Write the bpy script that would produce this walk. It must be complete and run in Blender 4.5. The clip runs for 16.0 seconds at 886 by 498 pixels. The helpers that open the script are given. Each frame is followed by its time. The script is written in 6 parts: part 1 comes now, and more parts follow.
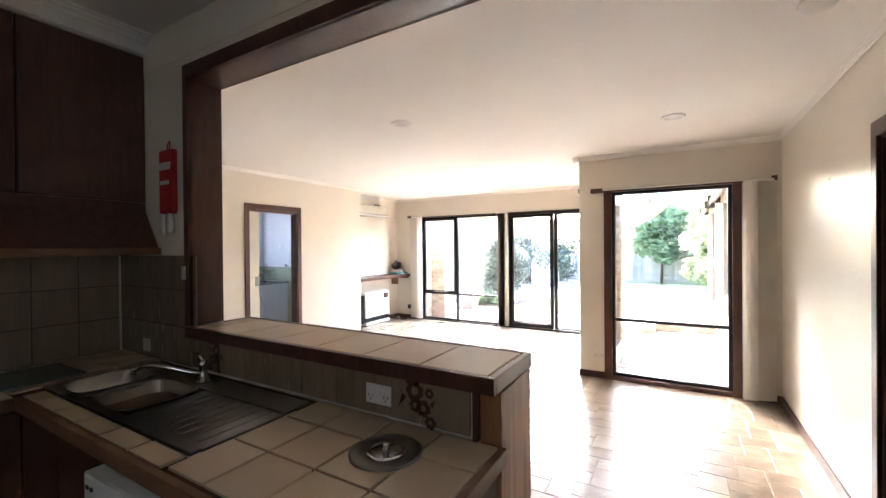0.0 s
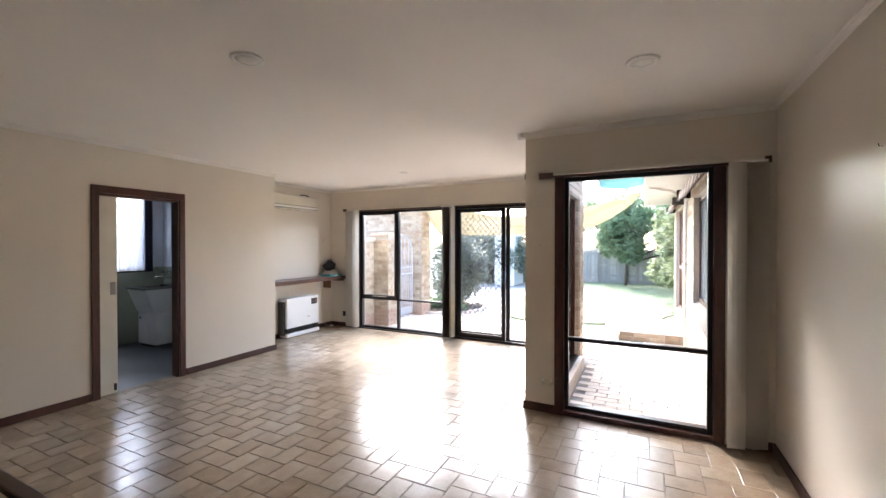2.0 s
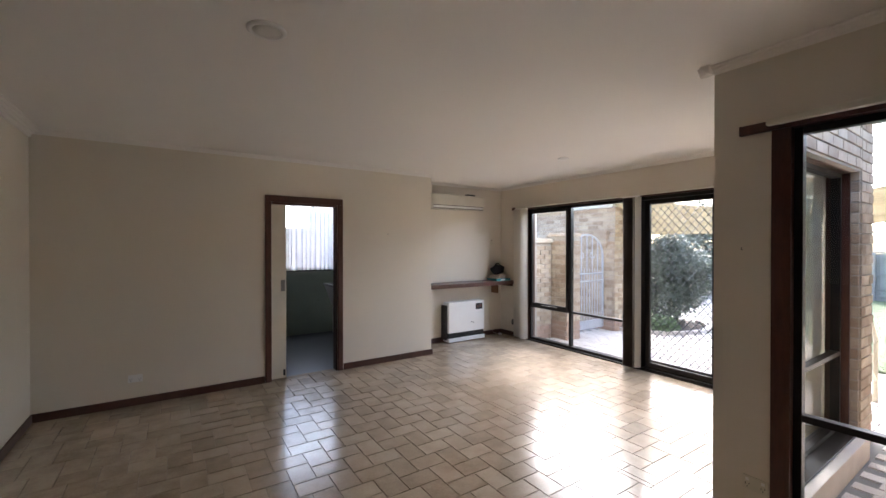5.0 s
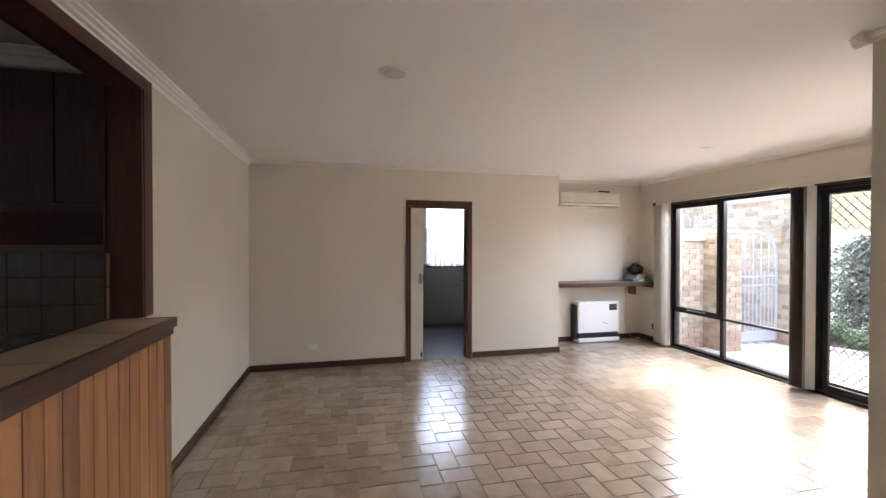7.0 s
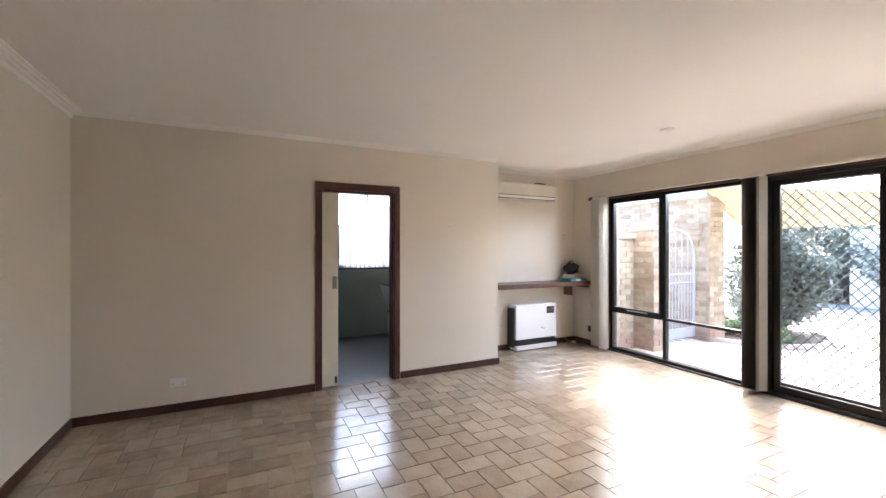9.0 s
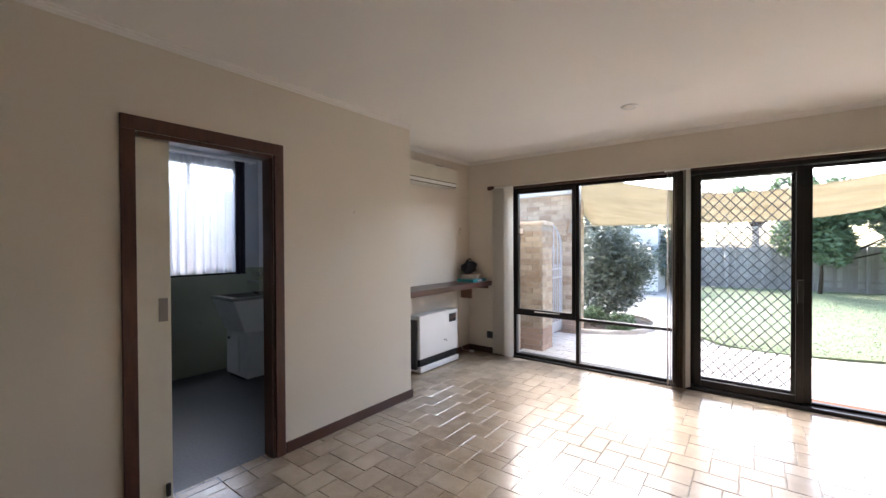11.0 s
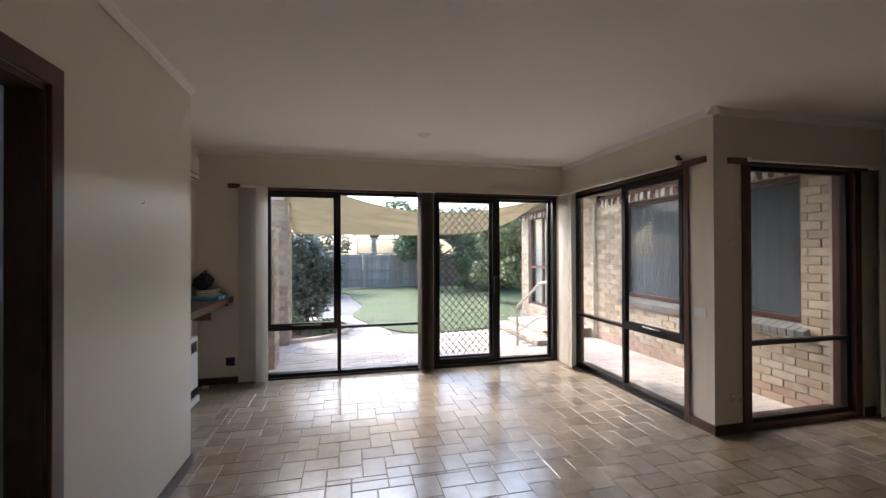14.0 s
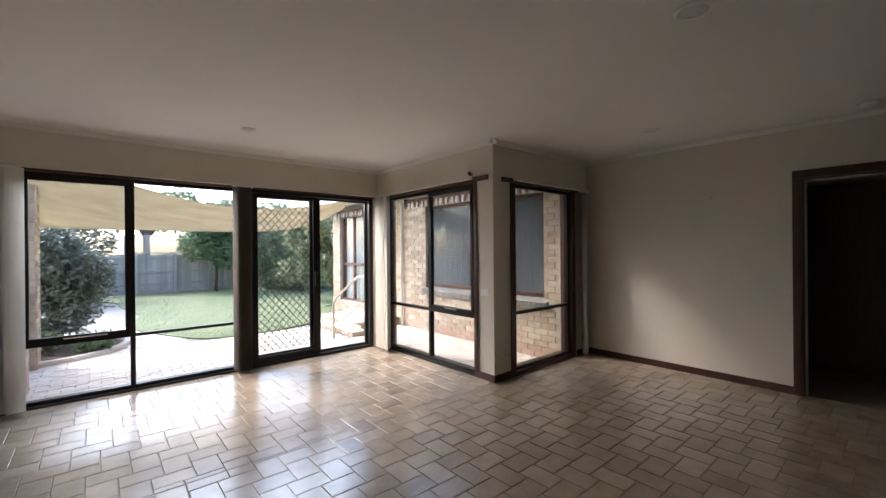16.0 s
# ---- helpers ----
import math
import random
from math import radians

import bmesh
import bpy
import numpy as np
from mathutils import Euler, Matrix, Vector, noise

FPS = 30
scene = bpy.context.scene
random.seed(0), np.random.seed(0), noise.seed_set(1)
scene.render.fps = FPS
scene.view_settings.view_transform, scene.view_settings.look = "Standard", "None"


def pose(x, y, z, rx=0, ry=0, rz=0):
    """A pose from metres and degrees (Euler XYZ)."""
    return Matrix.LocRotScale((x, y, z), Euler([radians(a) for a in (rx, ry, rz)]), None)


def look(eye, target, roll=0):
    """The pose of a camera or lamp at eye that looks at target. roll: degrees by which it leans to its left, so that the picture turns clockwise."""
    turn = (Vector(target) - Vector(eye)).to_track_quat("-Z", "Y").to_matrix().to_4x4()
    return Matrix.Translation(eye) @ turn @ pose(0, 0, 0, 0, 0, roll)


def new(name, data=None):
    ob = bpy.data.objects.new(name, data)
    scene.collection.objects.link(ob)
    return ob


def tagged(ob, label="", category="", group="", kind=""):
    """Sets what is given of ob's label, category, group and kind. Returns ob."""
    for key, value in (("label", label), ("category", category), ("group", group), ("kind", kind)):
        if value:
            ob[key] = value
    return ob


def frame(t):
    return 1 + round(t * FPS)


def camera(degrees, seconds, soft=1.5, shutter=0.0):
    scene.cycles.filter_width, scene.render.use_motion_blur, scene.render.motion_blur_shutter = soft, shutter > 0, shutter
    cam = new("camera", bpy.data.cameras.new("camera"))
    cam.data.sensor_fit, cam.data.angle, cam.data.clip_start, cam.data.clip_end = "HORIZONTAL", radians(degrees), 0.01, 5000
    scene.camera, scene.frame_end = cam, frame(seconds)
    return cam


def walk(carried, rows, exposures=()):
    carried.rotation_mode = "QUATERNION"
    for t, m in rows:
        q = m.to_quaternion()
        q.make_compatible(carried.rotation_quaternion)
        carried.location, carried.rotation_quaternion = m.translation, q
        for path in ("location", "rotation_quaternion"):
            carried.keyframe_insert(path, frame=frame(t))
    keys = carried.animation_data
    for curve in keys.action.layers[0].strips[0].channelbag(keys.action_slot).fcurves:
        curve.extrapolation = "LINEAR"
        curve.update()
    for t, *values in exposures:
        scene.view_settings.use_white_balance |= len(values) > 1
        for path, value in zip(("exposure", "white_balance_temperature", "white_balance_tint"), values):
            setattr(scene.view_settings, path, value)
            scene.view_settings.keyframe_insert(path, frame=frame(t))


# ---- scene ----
cam = camera(95.1, 16.0)
PATH = [
    (0, (0.088, 0.014, 1.525), (-0.92, 1.741, 1.515), -0.5),
    (0.5, (0.08, 0.234, 1.515), (-0.731, 2.062, 1.504), -0.4),
    (1, (0.088, 0.572, 1.518), (-0.668, 2.424, 1.509), -0.3),
    (1.5, (0.078, 0.913, 1.510), (-0.700, 2.755, 1.498), -0.4),
    (2, (0.059, 1.227, 1.526), (-0.828, 3.019, 1.507), -0.0),
    (2.5, (0.02, 1.545, 1.516), (-0.942, 3.298, 1.498), 0.0),
    (3, (-0.046, 1.884, 1.509), (-1.086, 3.592, 1.489), 0.1),
    (3.5, (-0.122, 2.153, 1.514), (-1.256, 3.8, 1.492), 0.1),
    (4, (-0.14, 2.328, 1.535), (-1.423, 3.862, 1.513), 0.1),
    (4.5, (-0.008, 2.434, 1.542), (-1.475, 3.793, 1.523), 0.2),
    (5, (0.147, 2.397, 1.538), (-1.522, 3.5, 1.525), 0.0),
    (7.5, (0.522, 2.56, 1.54), (-1.43, 2.995, 1.515), 0.1),
    (8, (0.261, 2.623, 1.46), (-1.665, 3.162, 1.461), 0.1),
    (8.5, (-0.091, 2.631, 1.462), (-1.97, 3.315, 1.453), 0.0),
    (9, (-0.521, 2.59, 1.438), (-2.316, 3.473, 1.436), -0.0),
    (11.5, (-2.558, 2.62, 1.441), (-3.552, 4.356, 1.429), -0.1),
    (12, (-2.88, 2.689, 1.42), (-3.609, 4.551, 1.427), 0.0),
    (12.5, (-3.108, 2.647, 1.452), (-3.576, 4.591, 1.454), -0.1),
    (13, (-3.298, 2.485, 1.426), (-3.464, 4.478, 1.446), -0.0),
    (13.5, (-3.505, 2.432, 1.444), (-3.377, 4.427, 1.457), -0.1),
    (14, (-3.725, 2.357, 1.448), (-3.266, 4.303, 1.458), -0.2),
    (14.5, (-3.894, 2.255, 1.412), (-3.167, 4.118, 1.426), -0.2),
    (15, (-4.032, 2.232, 1.412), (-3.04, 3.968, 1.42), -0.4),
    (15.5, (-4.101, 2.182, 1.411), (-2.919, 3.796, 1.412), -0.5),
    (16, (-4.107, 2.07, 1.413), (-2.805, 3.588, 1.412), -0.5),
]
EV = 3.2
EXPOSURES = [(t, EV + e, 6180, 15) for t, e in ((0.0, 2.25), (0.5, 1.85), (1.0, 1.5), (1.5, 1.1), (2.5, 0.6), (3.5, 0.2), (5.0, 0.2), (7.5, 1.05), (9.0, 1.0), (11.5, 0.0), (12.5, -0.52), (13.5, -0.7), (14.5, -0.65), (16.0, -0.42))]
walk(cam, [(t, look(eye, target, roll)) for t, eye, target, roll in PATH], EXPOSURES)

# ---- world and sun ----
SUN_EL, SUN_AZ = radians(44), radians(-30)
world = bpy.data.worlds.new("world")
scene.world = world
world.use_nodes = True
wn = world.node_tree
sky = wn.nodes.new("ShaderNodeTexSky")
sky.sky_type, sky.sun_disc, sky.sun_elevation, sky.sun_rotation = "NISHITA", False, SUN_EL, SUN_AZ
sky.air_density, sky.dust_density = 1.0, 3.0
bg = wn.nodes["Background"]
wn.links.new(sky.outputs[0], bg.inputs[0])
bg.inputs[1].default_value = 0.15
sun = new("sun", bpy.data.lights.new("sun", "SUN"))
sun.data.energy, sun.data.angle, sun.data.color = 0.45, radians(13), (1, 0.985, 0.97)
sun.matrix_world = look((8, 6, 20), (8 - math.sin(SUN_AZ), 6 - math.cos(SUN_AZ), 20 - math.tan(SUN_EL)))


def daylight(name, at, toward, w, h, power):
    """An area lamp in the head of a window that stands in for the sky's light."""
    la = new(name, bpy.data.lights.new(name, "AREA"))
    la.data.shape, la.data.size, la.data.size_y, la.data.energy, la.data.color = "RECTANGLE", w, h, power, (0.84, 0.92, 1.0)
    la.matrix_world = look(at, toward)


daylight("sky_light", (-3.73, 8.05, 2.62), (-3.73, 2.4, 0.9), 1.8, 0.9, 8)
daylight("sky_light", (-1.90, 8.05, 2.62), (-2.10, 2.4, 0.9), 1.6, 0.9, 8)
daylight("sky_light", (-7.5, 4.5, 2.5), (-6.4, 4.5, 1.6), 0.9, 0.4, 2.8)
# added lamp in the unseen south opening, to brighten the kitchen
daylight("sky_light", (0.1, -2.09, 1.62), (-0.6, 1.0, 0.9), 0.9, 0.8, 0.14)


# ---- materials ----
def mat(name, c1, c2=None, rough=0.6, metal=0.0, scale=8.0, fine=120.0, bump=0.1, stretch=None, per_object=0.0, spec=0.5, coat=0.0, rough_var=0.08, translucent=0.0, island=False, sheer=0.0):
    """A surface whose colour wanders between c1 and c2 at two scales, with a fine relief."""
    m = bpy.data.materials.new(name)
    m.use_nodes = True
    nt = m.node_tree
    n, l = nt.nodes, nt.links
    b = n["Principled BSDF"]
    c2 = c2 or tuple(x * 0.85 for x in c1)
    tc = n.new("ShaderNodeTexCoord")
    mp = n.new("ShaderNodeMapping")
    mp.inputs["Scale"].default_value = stretch or (1, 1, 1)
    l.new(tc.outputs["Object"], mp.inputs[0])
    src = mp.outputs[0]
    oi = n.new("ShaderNodeNewGeometry" if island else "ShaderNodeObjectInfo")
    rand_out = oi.outputs["Random Per Island" if island else "Random"]
    if per_object:
        off = n.new("ShaderNodeVectorMath")
        off.operation = "SCALE"
        off.inputs[0].default_value = (37, 19, 53)
        l.new(rand_out, off.inputs["Scale"])
        ad = n.new("ShaderNodeVectorMath")
        l.new(src, ad.inputs[0])
        l.new(off.outputs[0], ad.inputs[1])
        src = ad.outputs[0]
    big = n.new("ShaderNodeTexNoise")
    big.inputs["Scale"].default_value, big.inputs["Detail"].default_value = scale, 5
    small = n.new("ShaderNodeTexNoise")
    small.inputs["Scale"].default_value, small.inputs["Detail"].default_value = fine, 3
    l.new(src, big.inputs["Vector"])
    l.new(src, small.inputs["Vector"])
    mixf = n.new("ShaderNodeMath")
    mixf.operation = "MULTIPLY_ADD"
    mixf.inputs[1].default_value, mixf.inputs[2].default_value = 0.35, 0.0
    l.new(small.outputs[0], mixf.inputs[0])
    addf = n.new("ShaderNodeMath")
    l.new(big.outputs[0], addf.inputs[0])
    l.new(mixf.outputs[0], addf.inputs[1])
    last = addf.outputs[0]
    if per_object:
        w = n.new("ShaderNodeMath")
        w.operation = "MULTIPLY_ADD"
        w.inputs[1].default_value = per_object
        l.new(rand_out, w.inputs[0])
        l.new(last, w.inputs[2])
        sh = n.new("ShaderNodeMath")
        sh.operation = "SUBTRACT"
        sh.inputs[1].default_value = per_object / 2
        l.new(w.outputs[0], sh.inputs[0])
        last = sh.outputs[0]
    ramp = n.new("ShaderNodeValToRGB")
    ramp.color_ramp.elements[0].position, ramp.color_ramp.elements[1].position = 0.4, 0.95
    ramp.color_ramp.elements[0].color, ramp.color_ramp.elements[1].color = (*c1, 1), (*c2, 1)
    l.new(last, ramp.inputs[0])
    l.new(ramp.outputs[0], b.inputs["Base Color"])
    rr = n.new("ShaderNodeMapRange")
    rr.inputs["To Min"].default_value, rr.inputs["To Max"].default_value = max(rough - rough_var, 0.02), min(rough + rough_var, 1)
    l.new(big.outputs[0], rr.inputs[0])
    l.new(rr.outputs[0], b.inputs["Roughness"])
    b.inputs["Metallic"].default_value = metal
    b.inputs["Specular IOR Level"].default_value = spec
    b.inputs["Coat Weight"].default_value, b.inputs["Coat Roughness"].default_value = coat, rough
    if bump:
        bp = n.new("ShaderNodeBump")
        bp.inputs["Strength"].default_value, bp.inputs["Distance"].default_value = bump, (0.004 if rough > 0.5 else 0.0007)
        l.new((addf if rough > 0.5 else small).outputs[0], bp.inputs["Height"])
        l.new(bp.outputs[0], b.inputs["Normal"])
    if translucent:
        tr = n.new("ShaderNodeBsdfTranslucent")
        l.new(ramp.outputs[0], tr.inputs[0])
        mx = n.new("ShaderNodeMixShader")
        mx.inputs[0].default_value = translucent
        l.new(b.outputs[0], mx.inputs[1])
        l.new(tr.outputs[0], mx.inputs[2])
        l.new(mx.outputs[0], n["Material Output"].inputs[0])
        if sheer:
            th, ms = n.new("ShaderNodeBsdfTransparent"), n.new("ShaderNodeMixShader")
            ms.inputs[0].default_value = sheer
            l.new(mx.outputs[0], ms.inputs[1])
            l.new(th.outputs[0], ms.inputs[2])
            l.new(ms.outputs[0], n["Material Output"].inputs[0])
    return m


def glass(name, tint=(0.96, 0.98, 0.97), rough=0.0, veil=0.0, veil_col=(0.5, 0.5, 0.5)):
    m = bpy.data.materials.new(name)
    m.use_nodes = True
    n, l = m.node_tree.nodes, m.node_tree.links
    n.remove(n["Principled BSDF"])
    t, g, lw, mx = n.new("ShaderNodeBsdfTransparent"), n.new("ShaderNodeBsdfGlossy"), n.new("ShaderNodeLayerWeight"), n.new("ShaderNodeMixShader")
    pw, f = n.new("ShaderNodeMath"), n.new("ShaderNodeMath")
    pw.operation, f.operation = "POWER", "MULTIPLY_ADD"
    pw.inputs[1].default_value, f.inputs[1].default_value, f.inputs[2].default_value = 5.0, 0.55, 0.022
    l.new(lw.outputs["Facing"], pw.inputs[0])
    l.new(pw.outputs[0], f.inputs[0])
    t.inputs[0].default_value = (*tint, 1)
    g.inputs["Roughness"].default_value = rough
    lw.inputs[0].default_value = 0.5
    l.new(f.outputs[0], mx.inputs[0])
    l.new(t.outputs[0], mx.inputs[1])
    l.new(g.outputs[0], mx.inputs[2])
    last = mx.outputs[0]
    if veil:
        d, m2 = n.new("ShaderNodeBsdfDiffuse"), n.new("ShaderNodeMixShader")
        d.inputs[0].default_value = (*veil_col, 1)
        m2.inputs[0].default_value = veil
        l.new(last, m2.inputs[1])
        l.new(d.outputs[0], m2.inputs[2])
        last = m2.outputs[0]
    l.new(last, n["Material Output"].inputs[0])
    return m


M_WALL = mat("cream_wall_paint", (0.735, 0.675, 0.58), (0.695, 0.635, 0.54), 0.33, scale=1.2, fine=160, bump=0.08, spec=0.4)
M_CEIL = mat("ceiling_paint", (0.83, 0.80, 0.76), (0.80, 0.77, 0.73), 0.85, scale=0.8, fine=200, bump=0.05)
M_TRIM = mat("dark_stained_trim", (0.052, 0.020, 0.014), (0.105, 0.040, 0.026), 0.33, scale=6, fine=60, stretch=(6, 6, 1), bump=0.12)
M_SKIRT = mat("dark_stained_skirting", (0.045, 0.018, 0.012), (0.09, 0.036, 0.024), 0.35, scale=6, fine=60, bump=0.12)
M_ALU = mat("dark_bronze_aluminium", (0.012, 0.010, 0.010), (0.022, 0.018, 0.016), 0.35, metal=0.4, scale=5, bump=0.02)
M_TILE = mat("floor_tile_glaze", (0.45, 0.36, 0.26), (0.285, 0.21, 0.142), 0.22, scale=7, fine=70, bump=0.10, per_object=0.4, spec=1.0, coat=0.35, rough_var=0.06)
M_TILE_R = mat("floor_tile_glaze_far", (0.45, 0.36, 0.26), (0.285, 0.21, 0.142), 0.22, scale=7, fine=70, bump=0.10, per_object=0.4, spec=1.0, coat=0.35, rough_var=0.06, island=True)
M_GROUT = mat("floor_grout", (0.29, 0.225, 0.165), (0.21, 0.16, 0.115), 0.8, scale=9, bump=0.2)
M_VINYL = mat("laundry_vinyl", (0.032, 0.034, 0.036), (0.085, 0.088, 0.09), 0.4, scale=60, fine=160, bump=0.1)
M_BLIND = mat("cream_blind_fabric", (0.84, 0.80, 0.73), (0.78, 0.74, 0.67), 0.8, scale=3, fine=260, bump=0.15, translucent=0.3)
# the cream blind fabric again, its colour darkened for shade between bunched slats
M_BLIND_SHADED = mat("shaded_blind_fabric", (0.33, 0.28, 0.23), (0.26, 0.22, 0.18), 0.8, scale=3, fine=260, bump=0.15)
M_WHITE = mat("white_enamel", (0.84, 0.83, 0.81), (0.78, 0.77, 0.75), 0.35, scale=3, bump=0.03)
M_CREAMP = mat("cream_plastic", (0.70, 0.66, 0.56), (0.62, 0.58, 0.48), 0.4, scale=5, bump=0.02)
M_WIRE = mat("weathered_aluminium_wire", (0.13, 0.13, 0.13), (0.08, 0.08, 0.08), 0.35, metal=0.6, scale=9, bump=0.02)
M_BLACK = mat("black_plastic", (0.012, 0.012, 0.013), (0.022, 0.022, 0.022), 0.45, scale=9, bump=0.03)
M_STEEL = mat("stainless_steel", (0.31, 0.30, 0.285), (0.28, 0.27, 0.26), 0.28, metal=1.0, rough_var=0.02, scale=3, fine=240, bump=0.03)
M_CHROME = mat("chrome", (0.75, 0.75, 0.74), (0.6, 0.6, 0.6), 0.12, metal=1.0, scale=10, bump=0.0)
M_BENCH = mat("bench_tile", (0.60, 0.46, 0.32), (0.53, 0.40, 0.27), 0.45, scale=2, fine=60, bump=0.06, per_object=0.5, rough_var=0.0)
M_SPLASH = mat("splash_tile", (0.28, 0.21, 0.145), (0.21, 0.155, 0.10), 0.25, scale=5, fine=50, stretch=(5, 5, 0.6), bump=0.08, per_object=0.25)
M_GROUT2 = mat("brown_grout", (0.10, 0.055, 0.03), (0.07, 0.04, 0.02), 0.9, scale=20, bump=0.1)
M_CAB = mat("dark_cabinet_timber", (0.048, 0.020, 0.013), (0.105, 0.046, 0.028), 0.4, scale=5, fine=50, stretch=(8, 8, 1), bump=0.1)
M_CAB2 = mat("mid_timber_edge", (0.22, 0.11, 0.055), (0.14, 0.07, 0.035), 0.45, scale=5, fine=50, stretch=(2, 2, 8), bump=0.1)
M_CEDAR = mat("cedar_board", (0.48, 0.22, 0.09), (0.25, 0.105, 0.045), 0.42, scale=3, fine=26, stretch=(9, 9, 0.7), bump=0.12, per_object=0.6)
M_BRICK = mat("cream_brick", (0.53, 0.44, 0.335), (0.34, 0.255, 0.18), 0.85, scale=9, fine=90, bump=0.5, per_object=0.55)
M_BRICK_R = mat("cream_brick_far", (0.53, 0.44, 0.335), (0.34, 0.255, 0.18), 0.85, scale=9, fine=90, bump=0.5, per_object=0.55, island=True)
M_PAVER_R = mat("clay_paver_far", (0.70, 0.63, 0.56), (0.56, 0.49, 0.43), 0.85, scale=6, fine=90, bump=0.3, per_object=0.4, island=True)
M_BRICKR = mat("red_base_brick", (0.48, 0.34, 0.26), (0.37, 0.25, 0.19), 0.85, scale=9, fine=90, bump=0.5, per_object=0.4)
M_MORTAR = mat("mortar", (0.46, 0.42, 0.36), (0.36, 0.32, 0.27), 0.95, scale=12, fine=150, bump=0.4)
M_PAVER = mat("clay_paver", (0.70, 0.63, 0.56), (0.56, 0.49, 0.43), 0.85, scale=6, fine=90, bump=0.3, per_object=0.4)
M_CONC = mat("pale_paving", (0.27, 0.255, 0.235), (0.20, 0.19, 0.175), 0.9, scale=2, fine=60, bump=0.3)
M_GRASS = mat("lawn", (0.105, 0.145, 0.066), (0.165, 0.19, 0.105), 0.9, scale=0.7, fine=30, bump=0.15)
M_LEAF_D = mat("dark_leaf", (0.055, 0.075, 0.055), (0.19, 0.215, 0.17), 0.28, scale=1.5, fine=9, bump=0.0, translucent=0.2)
M_LEAF_M = mat("mid_leaf", (0.08, 0.13, 0.06), (0.19, 0.26, 0.14), 0.5, scale=1.2, fine=9, bump=0.0, translucent=0.3)
M_LEAF_L = mat("pale_leaf", (0.13, 0.17, 0.08), (0.38, 0.40, 0.24), 0.5, scale=1.6, fine=9, bump=0.0, translucent=0.3)
M_FALLEN = mat("fallen_leaf", (0.50, 0.50, 0.24), (0.42, 0.36, 0.16), 0.7, scale=6, bump=0.0)
M_BARK = mat("bark", (0.10, 0.07, 0.05), (0.05, 0.035, 0.025), 0.9, scale=10, bump=0.6)
M_FENCE = mat("weathered_paling", (0.47, 0.435, 0.395), (0.32, 0.295, 0.265), 0.9, scale=2, fine=40, stretch=(4, 4, 0.6), bump=0.4, per_object=0.5)
M_SAIL = mat("yellow_shade_cloth", (0.40, 0.345, 0.235), (0.27, 0.225, 0.14), 0.8, scale=2, fine=200, bump=0.2, stretch=(0.5, 5, 5), translucent=0.38)
M_TEAL = mat("green_shade_cloth", (0.15, 0.30, 0.28), (0.11, 0.25, 0.23), 0.8, scale=2, fine=200, bump=0.2, translucent=0.5)
M_GALV = mat("cream_painted_steel", (0.66, 0.60, 0.46), (0.55, 0.50, 0.38), 0.4, scale=8, bump=0.05)
M_GATE = mat("blue_grey_painted_iron", (0.52, 0.54, 0.58), (0.42, 0.44, 0.48), 0.5, scale=8, bump=0.05)
M_SOFFIT = mat("soffit_paint", (0.62, 0.60, 0.56), (0.55, 0.53, 0.49), 0.7, scale=2, bump=0.05)
M_REDWOOD = mat("redwood_window_paint", (0.15, 0.06, 0.045), (0.10, 0.04, 0.03), 0.5, scale=4, bump=0.1)
M_ROOF = mat("brown_roof_tile", (0.12, 0.08, 0.06), (0.08, 0.055, 0.045), 0.8, scale=4, bump=0.4)
M_SAGE = mat("sage_wall_tile", (0.34, 0.36, 0.27), (0.29, 0.31, 0.23), 0.3, scale=3, bump=0.03)
M_LWALL = mat("laundry_wall_paint", (0.62, 0.63, 0.66), (0.57, 0.58, 0.60), 0.7, scale=2, bump=0.05)
M_NAVY = mat("navy_curtain_edge", (0.010, 0.012, 0.03), (0.02, 0.02, 0.04), 0.9, scale=8, bump=0.1)
M_SHEER = mat("sheer_curtain", (0.62, 0.62, 0.66), (0.56, 0.56, 0.60), 0.9, scale=6, fine=200, bump=0.1, translucent=0.5, sheer=0.35)
M_RED = mat("red_oven_mitt_cloth", (0.45, 0.02, 0.02), (0.30, 0.015, 0.015), 0.9, scale=30, bump=0.3)
M_CLOTH = mat("white_cloth", (0.7, 0.68, 0.64), (0.6, 0.58, 0.54), 0.9, scale=30, bump=0.2)
M_TEALP = mat("teal_cardboard", (0.02, 0.22, 0.26), (0.03, 0.30, 0.33), 0.5, scale=10, bump=0.05)
M_TAN = mat("tan_paper", (0.45, 0.30, 0.20), (0.55, 0.45, 0.35), 0.7, scale=20, bump=0.1)
M_CHAR = mat("charcoal_fabric", (0.012, 0.012, 0.014), (0.03, 0.03, 0.035), 0.9, scale=20, bump=0.3)
M_MAT = mat("coir_doormat", (0.30, 0.12, 0.06), (0.22, 0.09, 0.045), 0.95, scale=30, fine=200, bump=0.6)
M_FISH = mat("brown_fish_print", (0.085, 0.025, 0.012), (0.05, 0.016, 0.01), 0.3, scale=30, bump=0.0)
M_COOK = mat("green_glass_board", (0.10, 0.17, 0.15), (0.08, 0.14, 0.12), 0.15, scale=5, bump=0.0)
M_LAMP = mat("frosted_lamp_glass", (0.72, 0.70, 0.66), (0.68, 0.66, 0.62), 0.3, scale=5, bump=0.0)
# darker tan than the cream walls, for the hall and the wing's inside
M_DARK = mat("darker_tan_wall", (0.50, 0.44, 0.36), (0.46, 0.40, 0.33), 0.6, scale=2, bump=0.05)
M_TRAN = glass("window_glass")
M_WGLASS = glass("curtained_glass", (0.35, 0.38, 0.40), 0.02, 0.25, (0.35, 0.38, 0.40))


